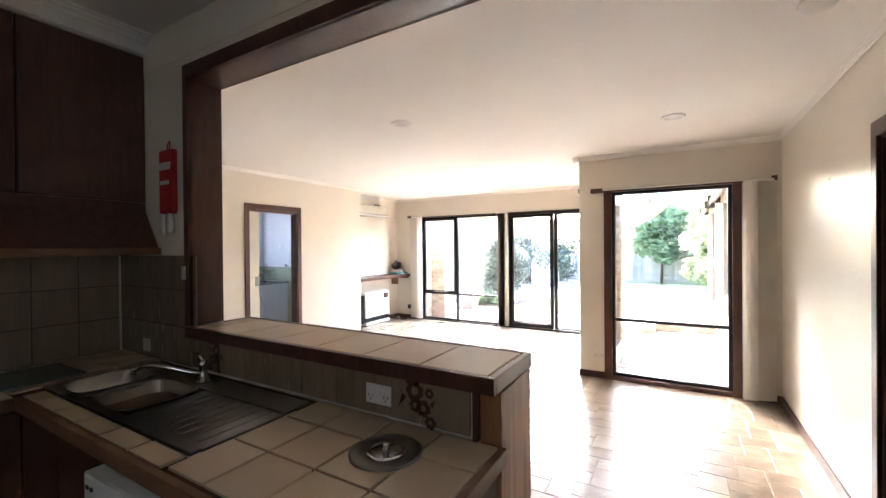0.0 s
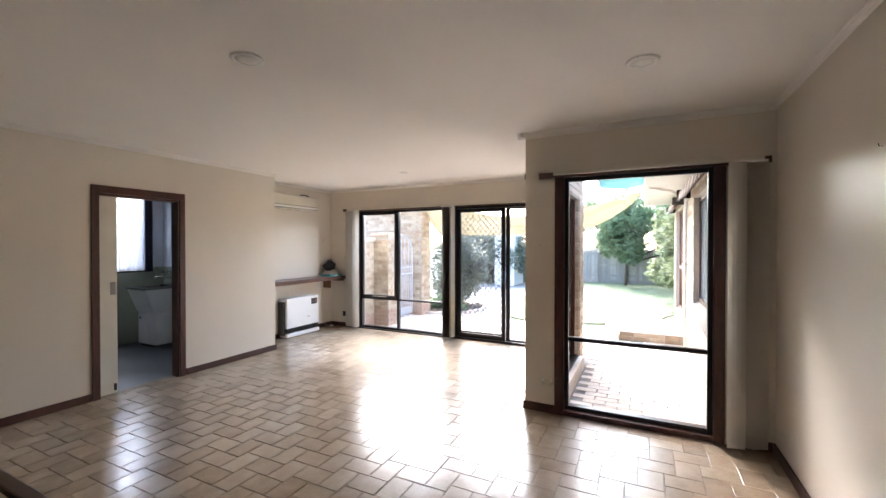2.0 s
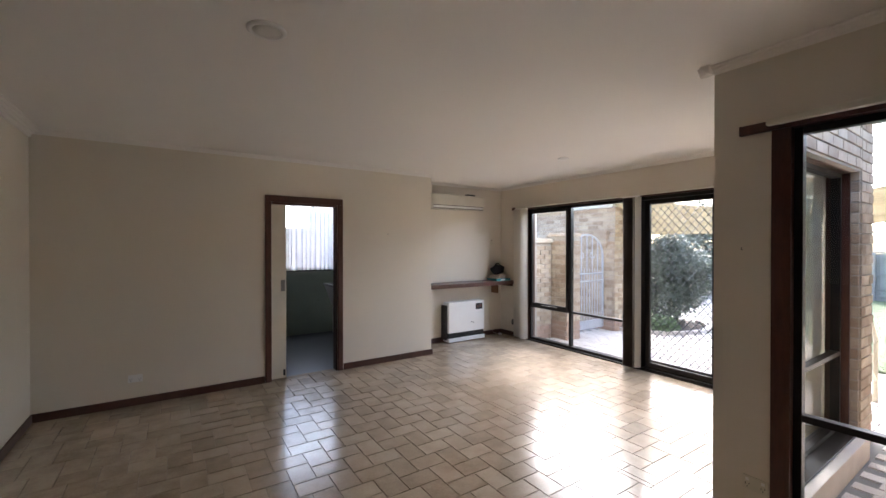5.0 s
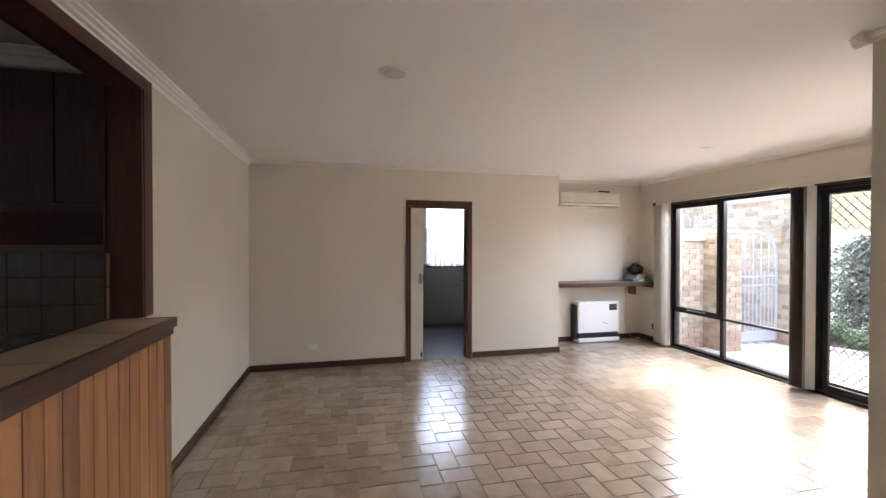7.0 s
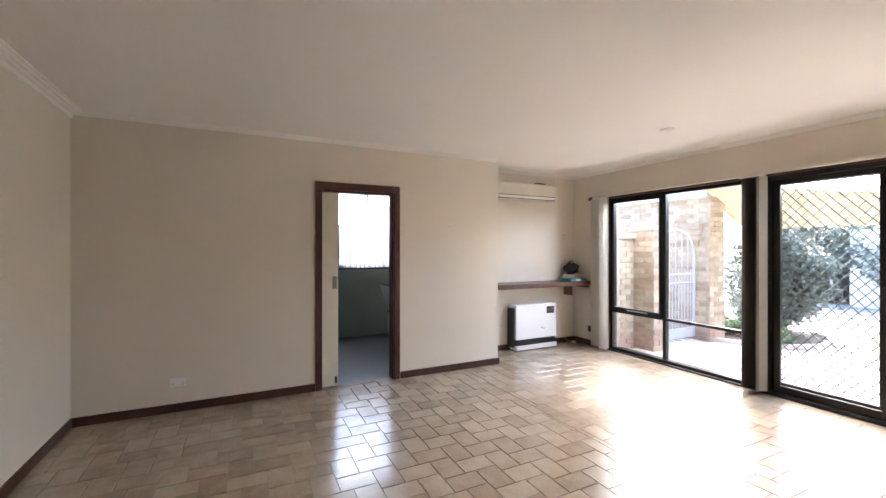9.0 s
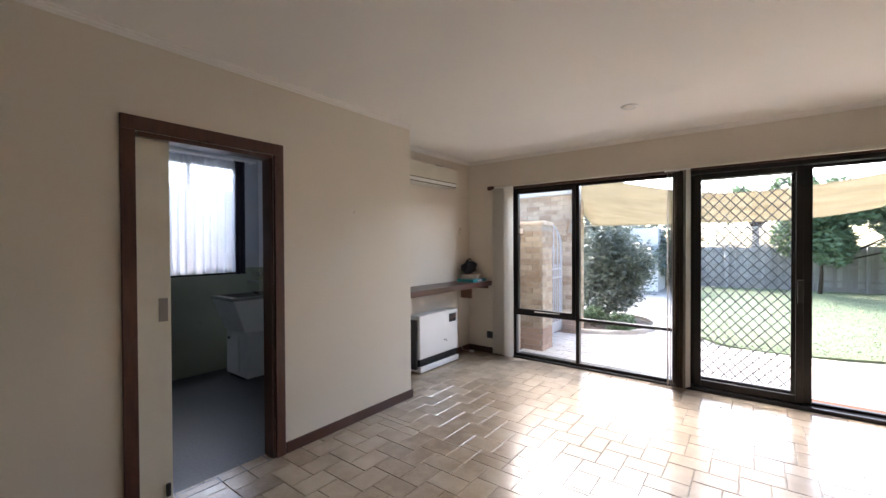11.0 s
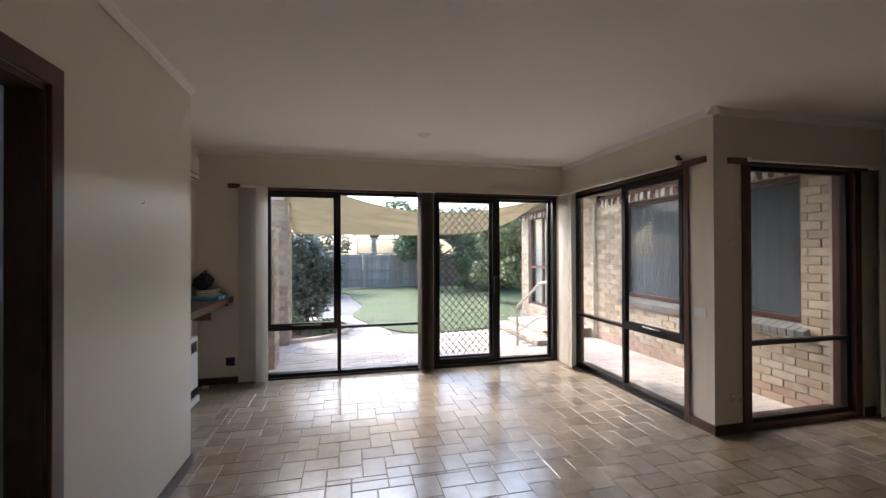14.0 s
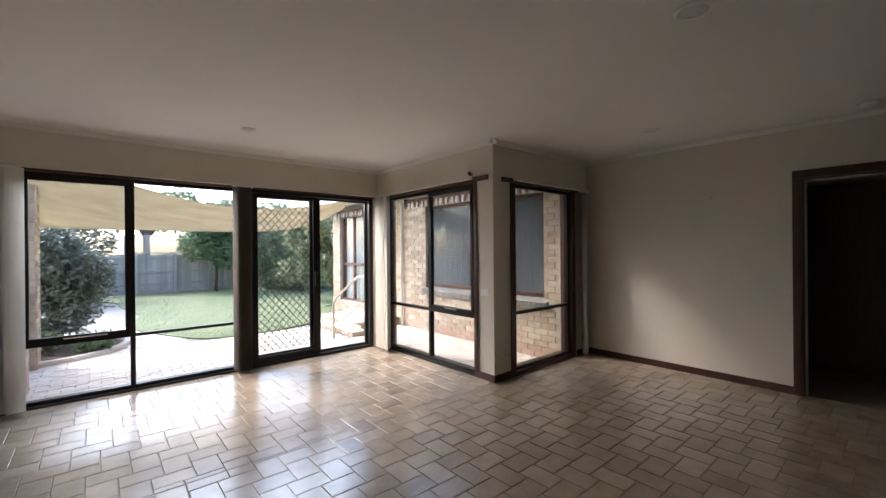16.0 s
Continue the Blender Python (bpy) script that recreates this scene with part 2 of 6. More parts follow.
# ---- builders ----
def place(ob):
    p = Vector((0, 0, 0))
    while ob:
        p += ob.location
        ob = ob.parent
    return p


def mesh(name, bm, m, parent=None, label="", kind="", category="", smooth=False, group=""):
    """One mesh object out of a bmesh in world coordinates."""
    me = bpy.data.meshes.new(name)
    if parent is not None:
        bmesh.ops.translate(bm, vec=-place(parent), verts=bm.verts)
    if smooth:
        for f in bm.faces:
            f.smooth = True
    bm.to_mesh(me)
    bm.free()
    me.materials.append(m)
    ob = new(name, me)
    ob.parent = parent
    return tagged(ob, label=label, kind=kind, category=category, group=group)


def thing(name, loc, label, category, group=""):
    ob = new(name)
    ob.location = loc
    return tagged(ob, label=label, category=category, group=group)


def bx(bm, x0, x1, y0, y1, z0, z1, bevel=0.0):
    x0, x1, y0, y1, z0, z1 = min(x0, x1), max(x0, x1), min(y0, y1), max(y0, y1), min(z0, z1), max(z0, z1)
    v = [bm.verts.new((x, y, z)) for x in (x0, x1) for y in (y0, y1) for z in (z0, z1)]
    fs = [(0, 1, 3, 2), (4, 6, 7, 5), (0, 4, 5, 1), (2, 3, 7, 6), (0, 2, 6, 4), (1, 5, 7, 3)]
    faces = [bm.faces.new([v[i] for i in f]) for f in fs]
    if bevel:
        bmesh.ops.bevel(bm, geom=list({e for f in faces for e in f.edges}), offset=bevel, segments=2, affect="EDGES", profile=0.6)
    return bm


def B(*boxes, bevel=0.0):
    bm = bmesh.new()
    for b in boxes:
        bx(bm, *b, bevel=bevel)
    return bm


def tube(bm, pts, r, seg=8, cap=True):
    """A round bar through the points, into bm."""
    rings = []
    pts = [Vector(p) for p in pts]
    for i, p in enumerate(pts):
        d = (pts[min(i + 1, len(pts) - 1)] - pts[max(i - 1, 0)]).normalized()
        a = d.cross(Vector((0, 0, 1)) if abs(d.z) < 0.9 else Vector((1, 0, 0))).normalized()
        b = d.cross(a)
        rr = r[i] if isinstance(r, (list, tuple)) else r
        rings.append([bm.verts.new(p + (a * math.cos(t) + b * math.sin(t)) * rr) for t in [2 * math.pi * k / seg for k in range(seg)]])
    for A, C in zip(rings, rings[1:]):
        for k in range(seg):
            bm.faces.new((A[k], A[(k + 1) % seg], C[(k + 1) % seg], C[k]))
    if cap:
        bm.faces.new(rings[0][::-1])
        bm.faces.new(rings[-1])
    return bm


def lathe(bm, profile, c, seg=28):
    """A turned shape round the upright axis through c; profile: radius, height."""
    rings = [[bm.verts.new((c[0] + r * math.cos(2 * math.pi * k / seg), c[1] + r * math.sin(2 * math.pi * k / seg), c[2] + z)) for k in range(seg)] for r, z in profile]
    for A, C in zip(rings, rings[1:]):
        for k in range(seg):
            bm.faces.new((A[k], A[(k + 1) % seg], C[(k + 1) % seg], C[k]))
    bm.faces.new(rings[0][::-1])
    bm.faces.new(rings[-1])
    return bm


def wall(name, axis, at, depth, a0, a1, z0, z1, holes, m, label=""):
    """A wall along x (axis 'y') or y (axis 'x') from at to at + depth, cut by holes (a0, a1, z0, z1)."""
    bm = bmesh.new()
    cuts = sorted({a0, a1, *[h[0] for h in holes], *[h[1] for h in holes]})
    for p, q in zip(cuts, cuts[1:]):
        mid = (p + q) / 2
        zs = sorted([(h[2], h[3]) for h in holes if h[0] < mid < h[1]])
        z = z0
        for h0, h1 in zs + [(z1, z1)]:
            if h0 > z + 1e-4:
                if axis == "y":
                    bx(bm, p, q, at, at + depth, z, h0)
                else:
                    bx(bm, at, at + depth, p, q, z, h0)
            z = max(z, h1)
    bmesh.ops.remove_doubles(bm, verts=bm.verts, dist=1e-5)
    return mesh(name, bm, m, kind="structure", label=label)


# ---- the shell ----
CE, G = 2.555, -0.16
XW, XE, YS, YN, YA, XP = -4.765, 0.93, 1.34, 7.24, 4.96, -0.93
floor = mesh("floor", B((-5.4, 1.0, 1.2, YA + 0.06, -0.12, -0.006), (-5.4, XP + 0.03, YA + 0.06, YN + 0.06, -0.12, -0.006), (-3.1, 1.0, -2.0, 1.2, -0.12, -0.006), (1.0, 3.0, -2.0, 4.0, -0.12, -0.004)), M_GROUT, kind="structure", label="brown grout bed under glazed floor tiles")
mesh("floor_laundry", B((-7.3, XW + 0.0, 2.2, 5.35, -0.12, -0.001)), M_VINYL, kind="structure", label="grey speckled vinyl laundry floor")
mesh("ceiling", B((-5.45, 1.05, YS - 0.14, YA + 0.1, CE, CE + 0.1), (-5.45, XP + 0.09, YA + 0.1, YN + 0.1, CE, CE + 0.1)), M_CEIL, kind="structure", label="off-white painted plaster ceiling")
mesh("ceiling_kitchen", B((-3.1, 1.05, -2.1, 1.2, 2.76, 2.86)), M_CEIL, kind="structure")
mesh("ceiling_laundry", B((-7.3, XW - 0.1, 2.2, 5.44, 2.60, 2.7)), M_LWALL, kind="structure")
mesh("ceiling_hall", B((1.05, 3.0, -2.0, 4.0, 2.555, 2.7)), M_CEIL, kind="structure")
# the laundry door is a sliding leaf in a cavity
wall("wall_west", "x", XW, -0.11, YS - 0.14, 5.44, 0, CE, [(3.30, 4.07, 0, 2.045)], M_WALL)
wall("wall_niche_south", "y", 5.33, 0.11, -5.42, XW - 0.11, 0, CE, [], M_WALL)
wall("wall_niche_west", "x", -5.31, -0.11, 5.44, YN + 0.2, 0, CE, [], M_WALL)
wall("wall_north", "y", YN, 0.10, -5.42, XP, -0.1, CE, [(-4.66, -2.80, 0.0, 2.17), (-2.76, -1.03, 0.0, 2.17)], M_WALL)
wall("wall_north_brick", "y", YN + 0.10, 0.12, -5.42, -0.80, G - 0.1, 2.75, [(-4.66, -2.80, -0.02, 2.19), (-2.76, -1.03, -0.02, 2.19)], M_MORTAR)
wall("wall_extension_east", "x", XP, 0.09, YA + 0.1, YN + 0.1, -0.1, CE, [(5.22, 7.06, 0.0, 2.17)], M_WALL)
wall("wall_extension_east_brick", "x", XP + 0.09, 0.10, YA + 0.24, YN + 0.22, G - 0.1, 2.75, [(5.22, 7.06, -0.02, 2.15)], M_MORTAR)
wall("wall_alcove_north", "y", YA, 0.10, XP, XE, -0.1, CE, [(-0.66, 0.62, 0.0, 2.17)], M_WALL)
wall("wall_alcove_north_brick", "y", YA + 0.10, 0.13, XP + 0.05, XE, G - 0.1, 2.75, [(-0.66, 0.62, -0.02, 2.15)], M_MORTAR)
wall("wall_east", "x", XE, 0.11, 1.2, YA + 0.1, 0, CE, [(1.96, 2.77, 0, 2.045)], M_WALL)
wall("wall_south", "y", YS, -0.14, XW - 0.1, XE, 0, CE, [(-2.15, -0.47, 1.06, 2.439), (-0.47, 0.54, 0.0, 2.439)], M_WALL)
wall("wall_south_over", "y", YS - 0.02, -0.1235, -3.05, XE + 0.1, CE, 2.86, [], M_WALL)
wall("wall_kitchen_west", "x", -2.95, -0.1, -2.1, 1.2, 0, 2.76, [], M_WALL)
# the opening is out of view, added to let light in from the south
wall("wall_kitchen_south", "y", -2.0, -0.1, -3.05, 1.05, 0, 2.76, [(-0.4, 0.6, 1.2, 2.05)], M_WALL)
# unseen translucent sheet, added outside the opening to weaken its light
mesh("kitchen_blind", B((-0.45, 0.65, -2.13, -2.125, 1.15, 2.15)), M_BLIND, kind="structure", label="added pale translucent sheet that dims light through the unseen kitchen opening")
wall("wall_kitchen_east", "x", XE, 0.11, -2.0, 1.2, 0, 2.76, [], M_WALL)
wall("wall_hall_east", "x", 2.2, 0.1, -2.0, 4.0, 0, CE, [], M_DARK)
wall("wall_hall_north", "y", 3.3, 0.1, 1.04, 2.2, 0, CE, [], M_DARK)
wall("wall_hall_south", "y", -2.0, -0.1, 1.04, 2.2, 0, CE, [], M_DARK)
wall("wall_laundry_west", "x", -7.12, -0.2, 2.2, 5.44, -0.1, 2.6, [(3.95, 5.0, 1.12, 2.40)], M_LWALL)
wall("wall_laundry_north", "y", 5.22, 0.11, -7.12, -4.875, 0, 2.6, [], M_LWALL)
wall("wall_laundry_south", "y", 2.2, -0.1, -7.2, -4.875, 0, 2.6, [], M_LWALL)
mesh("wall_laundry_lining", B((-4.885, -4.877, 2.2, 3.30, 0, 2.6), (-4.885, -4.877, 4.07, 5.22, 0, 2.6), (-4.885, -4.877, 3.30, 4.07, 2.045, 2.6)), M_LWALL, kind="structure")
mesh("laundry_tile_band", B((-7.12, -7.108, 2.2, 5.22, 0, 1.17), (-7.108, -4.885, 5.208, 5.22, 0, 1.17)), M_SAGE, kind="structure", label="sage green wall tiles up to the window sill")


def cove(name, p, q, inward, z=CE, w=0.09, h=0.07):
    """A stepped plaster cornice from p to q along a wall; inward: the way into the room."""
    prof = [(0, 0), (w, 0), (w, -0.008), (w * 0.78, -0.012), (w * 0.74, -0.02), (w * 0.5, -0.026), (w * 0.44, -0.036), (w * 0.22, -0.042), (w * 0.17, -h + 0.006), (0.004, -h), (0, -h)]
    bm = bmesh.new()
    p, q, i = Vector(p), Vector(q), Vector(inward)
    A = [bm.verts.new((p.x + i.x * a, p.y + i.y * a, z + b)) for a, b in prof]
    C = [bm.verts.new((q.x + i.x * a, q.y + i.y * a, z + b)) for a, b in prof]
    for k in range(len(prof)):
        j = (k + 1) % len(prof)
        bm.faces.new((A[k], A[j], C[j], C[k]))
    bm.faces.new(A[::-1])
    bm.faces.new(C)
    bmesh.ops.recalc_face_normals(bm, faces=bm.faces)
    return mesh(name, bm, M_CEIL, kind="structure", label="stepped white plaster cornice")


cove("cornice", (XW, YS), (XE, YS), (0, 1))
cove("cornice", (XW, YS), (XW, 5.44), (1, 0), CE, 0.03, 0.03)
cove("cornice", (XE, YS), (XE, YA), (-1, 0), CE, 0.03, 0.03)
cove("cornice", (XP - 0.07, YA), (XE, YA), (0, -1), CE, 0.045, 0.045)
cove("cornice", (XP, YA - 0.07), (XP, YN), (-1, 0), CE, 0.045, 0.045)
cove("cornice", (-5.31, YN), (XP, YN), (0, -1), CE, 0.03, 0.03)
cove("cornice", (-5.31, 5.44), (-5.31, YN), (1, 0), CE, 0.03, 0.03)
cove("cornice", (-2.62, -2.0), (-2.62, 1.2), (1, 0), 2.76, 0.10, 0.10)


def skirt(x0, x1, y0, y1, h=0.075):
    mesh("baseboard", B((x0, x1, y0, y1, 0, h), bevel=0.004), M_SKIRT, kind="structure", label="dark stained timber skirting board")


skirt(XW, XW + 0.016, YS, 3.235)
skirt(XW, XW + 0.016, 4.15, 5.456)
skirt(-5.31, XW, 5.44, 5.456)
skirt(-5.31, -5.294, 5.456, YN)
skirt(-5.294, -4.66, YN - 0.016, YN)
skirt(XW + 0.016, -2.16, YS, YS + 0.016)
skirt(XE - 0.016, XE, 2.83, YA)
skirt(XE - 0.016, XE, YS, 1.9)
skirt(0.66, XE - 0.016, YA - 0.016, YA)
skirt(XP - 0.016, -0.66, YA - 0.016, YA)
skirt(XP - 0.016, XP, YA, 5.20)


# ---- door frames ----
def casing_x(x, side, y0, y1, z, w=0.065, t=0.02, name="door_frame"):
    """Casing round an opening in a wall whose face is at x; side: which way the face looks."""
    a, b = (x, x + t * side)
    return mesh(name, B((a, b, y0 - w, y0, 0, z), (a, b, y1, y1 + w, 0, z), (a, b, y0 - w, y1 + w, z, z + w + 0.01), bevel=0.004), M_TRIM, kind="structure", label="dark brown stained timber door casing")


casing_x(XW, 1, 3.305, 4.075, 2.045)
mesh("door_frame", B((XW - 0.11, XW, 4.058, 4.075, 0, 2.045), (XW - 0.11, XW - 0.075, 3.305, 3.32, 0, 2.045), (XW - 0.11, XW, 3.32, 4.058, 2.02, 2.045)), M_TRIM, kind="structure", label="dark timber door lining")
dleaf = thing("sliding_door", (XW - 0.05, 3.2, 0), "cream painted sliding laundry door half drawn into its wall cavity", "door")
mesh("leaf", B((XW - 0.068, XW - 0.033, 2.72, 3.475, 0.01, 2.02), bevel=0.003), M_CREAMP, dleaf)
mesh("pull", B((XW - 0.034, XW - 0.029, 3.415, 3.46, 1.02, 1.15), bevel=0.002), M_STEEL, dleaf, "steel flush pull")
mesh("bolt", B((XW - 0.034, XW - 0.015, 3.44, 3.46, 0.04, 0.11), bevel=0.002), M_BLACK, dleaf, "small dark floor bolt")
casing_x(XE, -1, 1.965, 2.765, 2.045)
mesh("door_frame", B((XE, XE + 0.11, 2.75, 2.77, 0, 2.045), (XE, XE + 0.11, 1.96, 1.98, 0, 2.045), (XE, XE + 0.11, 1.98, 2.75, 2.03, 2.045)), M_TRIM, kind="structure", label="dark timber door lining")
mesh("door_stop", B((XE + 0.05, XE + 0.07, 2.735, 2.75, 0, 2.03), (XE + 0.05, XE + 0.07, 1.98, 2.735, 2.015, 2.03)), M_LWALL, kind="structure", label="pale metal door jamb edge")

# ---- opening between kitchen and room ----
mesh("opening_frame", B((-2.151, -2.13, 1.18, 1.36, 1.12, 2.42), (-2.15, 0.54, 1.18, 1.36, 2.42, 2.44), (0.52, 0.541, 1.18, 1.36, 0, 2.42), bevel=0.003), M_TRIM, kind="structure", label="dark red-brown timber lining of the servery opening")
mesh("opening_architrave", B((-2.17, -2.13, 1.17, 1.20, 1.12, 2.49), (-2.13, 0.52, 1.17, 1.20, 2.42, 2.49), (0.52, 0.59, 1.17, 1.20, 0, 2.49),
                             (-2.25, -2.15, 1.34, 1.365, 1.12, 2.495), (-2.15, 0.52, 1.34, 1.365, 2.42, 2.495), (0.52, 0.60, 1.34, 1.365, 0, 2.495), bevel=0.003), M_TRIM, kind="structure", label="dark stained architrave round the servery opening")

# ---- downlights, smoke alarm ----
for x, y, k in ((-1.905, 2.76, 1.0), (0.05, 3.765, 1.0), (-3.005, 6.15, 0.72)):
    d = thing("ceiling_light", (x, y, CE), "round white recessed downlight, switched off, in the plaster ceiling", "ceiling light", "downlights")
    mesh("rim", lathe(bmesh.new(), [(a * k, b) for a, b in ((0.062, 0.0), (0.088, 0.0), (0.088, -0.006), (0.076, -0.013), (0.066, -0.010), (0.062, -0.002))], (x, y, CE)), M_WHITE, d, smooth=True)
    mesh("lens", lathe(bmesh.new(), [(a * k, b) for a, b in ((0.064, -0.001), (0.064, -0.006), (0.03, -0.009))], (x, y, CE)), M_LAMP, d, "frosted lamp face", smooth=True)
sd = thing("smoke_alarm", (0.6, 2.30, CE), "round white plastic smoke alarm on the ceiling", "smoke alarm")
mesh("body", lathe(bmesh.new(), [(0.065, 0.0), (0.065, -0.02), (0.055, -0.036), (0.03, -0.042)], (0.6, 2.30, CE)), M_WHITE, sd, smooth=True)
mesh("base", lathe(bmesh.new(), [(0.072, 0.0), (0.072, -0.010), (0.068, -0.012)], (0.6, 2.30, CE)), M_CREAMP, sd, smooth=True)



# ---- windows ----
class Win:
    """A window in a plane. axis 'y': runs along x at y = at; axis 'x': runs along y at x = at. out: +1 when outside lies the positive way."""

    def __init__(self, axis, at, name, label):
        self.axis, self.at = axis, at
        self.ob = tagged(new(name), kind="structure", label=label)

    def box(self, a0, a1, z0, z1, d0, d1):
        return (a0, a1, self.at + d0, self.at + d1, z0, z1) if self.axis == "y" else (self.at + d0, self.at + d1, a0, a1, z0, z1)

    def bars(self, name, rects, d0, d1, m, label="", bevel=0.003):
        mesh(name, B(*[self.box(*r, d0, d1) for r in rects], bevel=bevel), m, self.ob, label)

    def pane(self, a0, a1, z0, z1, d, m=None):
        o = mesh("pane", B(self.box(a0, a1, z0, z1, d, d + 0.005)), m or M_TRAN, self.ob)
        o.visible_shadow = False


def ring(a0, a1, z0, z1, w, wb=None):
    wb = wb or w
    return [(a0, a0 + w, z0, z1), (a1 - w, a1, z0, z1), (a0 + w, a1 - w, z1 - w, z1), (a0 + w, a1 - w, z0, z0 + wb)]


# garden window beside the sliding door
W = Win("y", YN, "window_1", "dark bronze aluminium window of four panes")
W.bars("reveal", [(-4.66, -4.64, 0.0, 2.17), (-2.82, -2.80, 0.0, 2.17), (-4.64, -2.82, 2.145, 2.17)], -0.012, 0.16, M_TRIM, "dark timber reveal")
W.bars("frame", ring(-4.64, -2.82, 0.02, 2.145, 0.035) + [(-3.842, -3.800, 0.055, 2.11), (-4.605, -3.842, 0.545, 0.575), (-3.80, -2.855, 0.545, 0.575)], 0.03, 0.09, M_ALU)
W.bars("awning_sash", ring(-4.605, -3.842, 0.577, 2.11, 0.04, 0.05), 0.012, 0.055, M_ALU, "opening awning sash")
W.bars("winder", [(-4.34, -4.02, 0.60, 0.612)], -0.014, 0.0, M_CHROME, "bright sash winder")
W.bars("sill", [(-4.64, -2.82, 0.0, 0.02)], -0.01, 0.25, M_ALU, "")
for r in ((-4.565, -3.882, 0.627, 2.07), (-4.605, -3.842, 0.055, 0.545), (-3.80, -2.855, 0.575, 2.11), (-3.80, -2.855, 0.055, 0.545)):
    W.pane(*r, 0.045)
mesh("window_mullion_post", B((-2.80, -2.76, YN - 0.012, YN + 0.16, 0, 2.17)), M_TRIM, kind="structure", label="dark timber post between window and sliding door")

# sliding door with diamond screen
D = Win("y", YN, "door_2", "dark bronze sliding glass door with diamond grille screen")
D.bars("frame", [(-2.76, -2.70, 0.0, 2.17), (-1.09, -1.03, 0.0, 2.17), (-2.70, -1.09, 2.11, 2.17), (-2.70, -1.09, 0.0, 0.035)], -0.012, 0.13, M_ALU, "")
D.bars("screen_frame", ring(-2.70, -1.885, 0.035, 2.11, 0.055, 0.09), 0.085, 0.115, M_ALU, "black screen door frame")
D.bars("sliding_leaf", ring(-2.66, -1.86, 0.035, 2.11, 0.05, 0.07), 0.03, 0.065, M_ALU, "")
D.bars("fixed_leaf", [(-1.86, -1.80, 0.035, 2.11), (-1.80, -1.09, 0.035, 0.06), (-1.80, -1.09, 2.085, 2.11), (-1.115, -1.09, 0.06, 2.085)], 0.07, 0.11, M_ALU, "")
D.bars("lock_handle", [(-1.90, -1.86, 0.92, 1.12), (-1.895, -1.87, 0.99, 1.05)], -0.005, 0.04, M_BLACK, "black door lock and handle")
D.pane(-2.61, -1.91, 0.105, 2.06, 0.045)
D.pane(-1.80, -1.115, 0.06, 2.085, 0.09)
gm = bmesh.new()
gx0, gx1, gz0, gz1, gs = -2.645, -1.94, 0.125, 2.055, 0.088
k = -30
while k < 40:
    for sgn in (1, -1):
        # a wire on the line z = gz0 + sgn * (x - gx0) * 1.15 + offset
        pts = []
        off = k * gs * 1.15
        n_seg = 26
        for i in range(n_seg + 1):
            x = gx0 + (gx1 - gx0) * i / n_seg
            z = gz0 + sgn * 1.15 * (x - gx0) + off
            if gz0 <= z <= gz1:
                pts.append((x, YN + 0.10 + sgn * 0.002, z))
        if len(pts) > 1:
            tube(gm, [pts[0], pts[-1]], 0.0044, 4)
    k += 1
mesh("diamond_grille", gm, M_WIRE, D.ob, "dark diamond pattern grille")

# extension's east window
E_ = Win("x", XP, "window_2", "dark bronze aluminium window of four panes")
E_.bars("reveal", [(5.22, 5.245, 0.0, 2.17), (7.035, 7.06, 0.0, 2.17), (5.245, 7.035, 2.14, 2.17)], -0.012, 0.14, M_TRIM, "dark timber reveal")
E_.bars("casing", [(5.185, 5.24, 0.0, 2.17)], -0.018, -0.012, M_TRIM, "")
E_.bars("frame", ring(5.245, 7.035, 0.02, 2.14, 0.035) + [(6.06, 6.10, 0.055, 2.105), (5.28, 6.06, 0.63, 0.665), (6.10, 7.0, 0.63, 0.665)], 0.03, 0.09, M_ALU)
E_.bars("awning_sash", ring(5.28, 6.06, 0.667, 2.105, 0.04, 0.05), 0.012, 0.055, M_ALU, "opening awning sash")
E_.bars("winder", [(5.52, 5.74, 0.70, 0.712)], -0.014, 0.0, M_CHROME, "bright sash winder")
E_.bars("sill", [(5.245, 7.035, 0.0, 0.02)], -0.012, 0.2, M_ALU, "")
for r in ((5.32, 6.02, 0.717, 2.065), (5.28, 6.06, 0.055, 0.63), (6.10, 7.0, 0.665, 2.105), (6.10, 7.0, 0.055, 0.63)):
    E_.pane(*r, 0.045)

# alcove window
A_ = Win("y", YA, "window_3", "dark bronze aluminium window of two panes")
A_.bars("reveal", [(-0.66, -0.58, 0.0, 2.17), (0.545, 0.62, 0.0, 2.17), (-0.58, 0.545, 2.13, 2.17)], -0.015, 0.16, M_TRIM, "dark timber reveal")
A_.bars("frame", ring(-0.58, 0.545, 0.045, 2.13, 0.035) + [(-0.545, 0.51, 0.665, 0.70)], 0.03, 0.08, M_ALU)
A_.bars("sill", [(-0.58, 0.545, 0.0, 0.045)], -0.015, 0.2, M_TRIM, "dark timber sill")
A_.pane(-0.545, 0.51, 0.70, 2.095, 0.045)
A_.pane(-0.545, 0.51, 0.08, 0.665, 0.045)


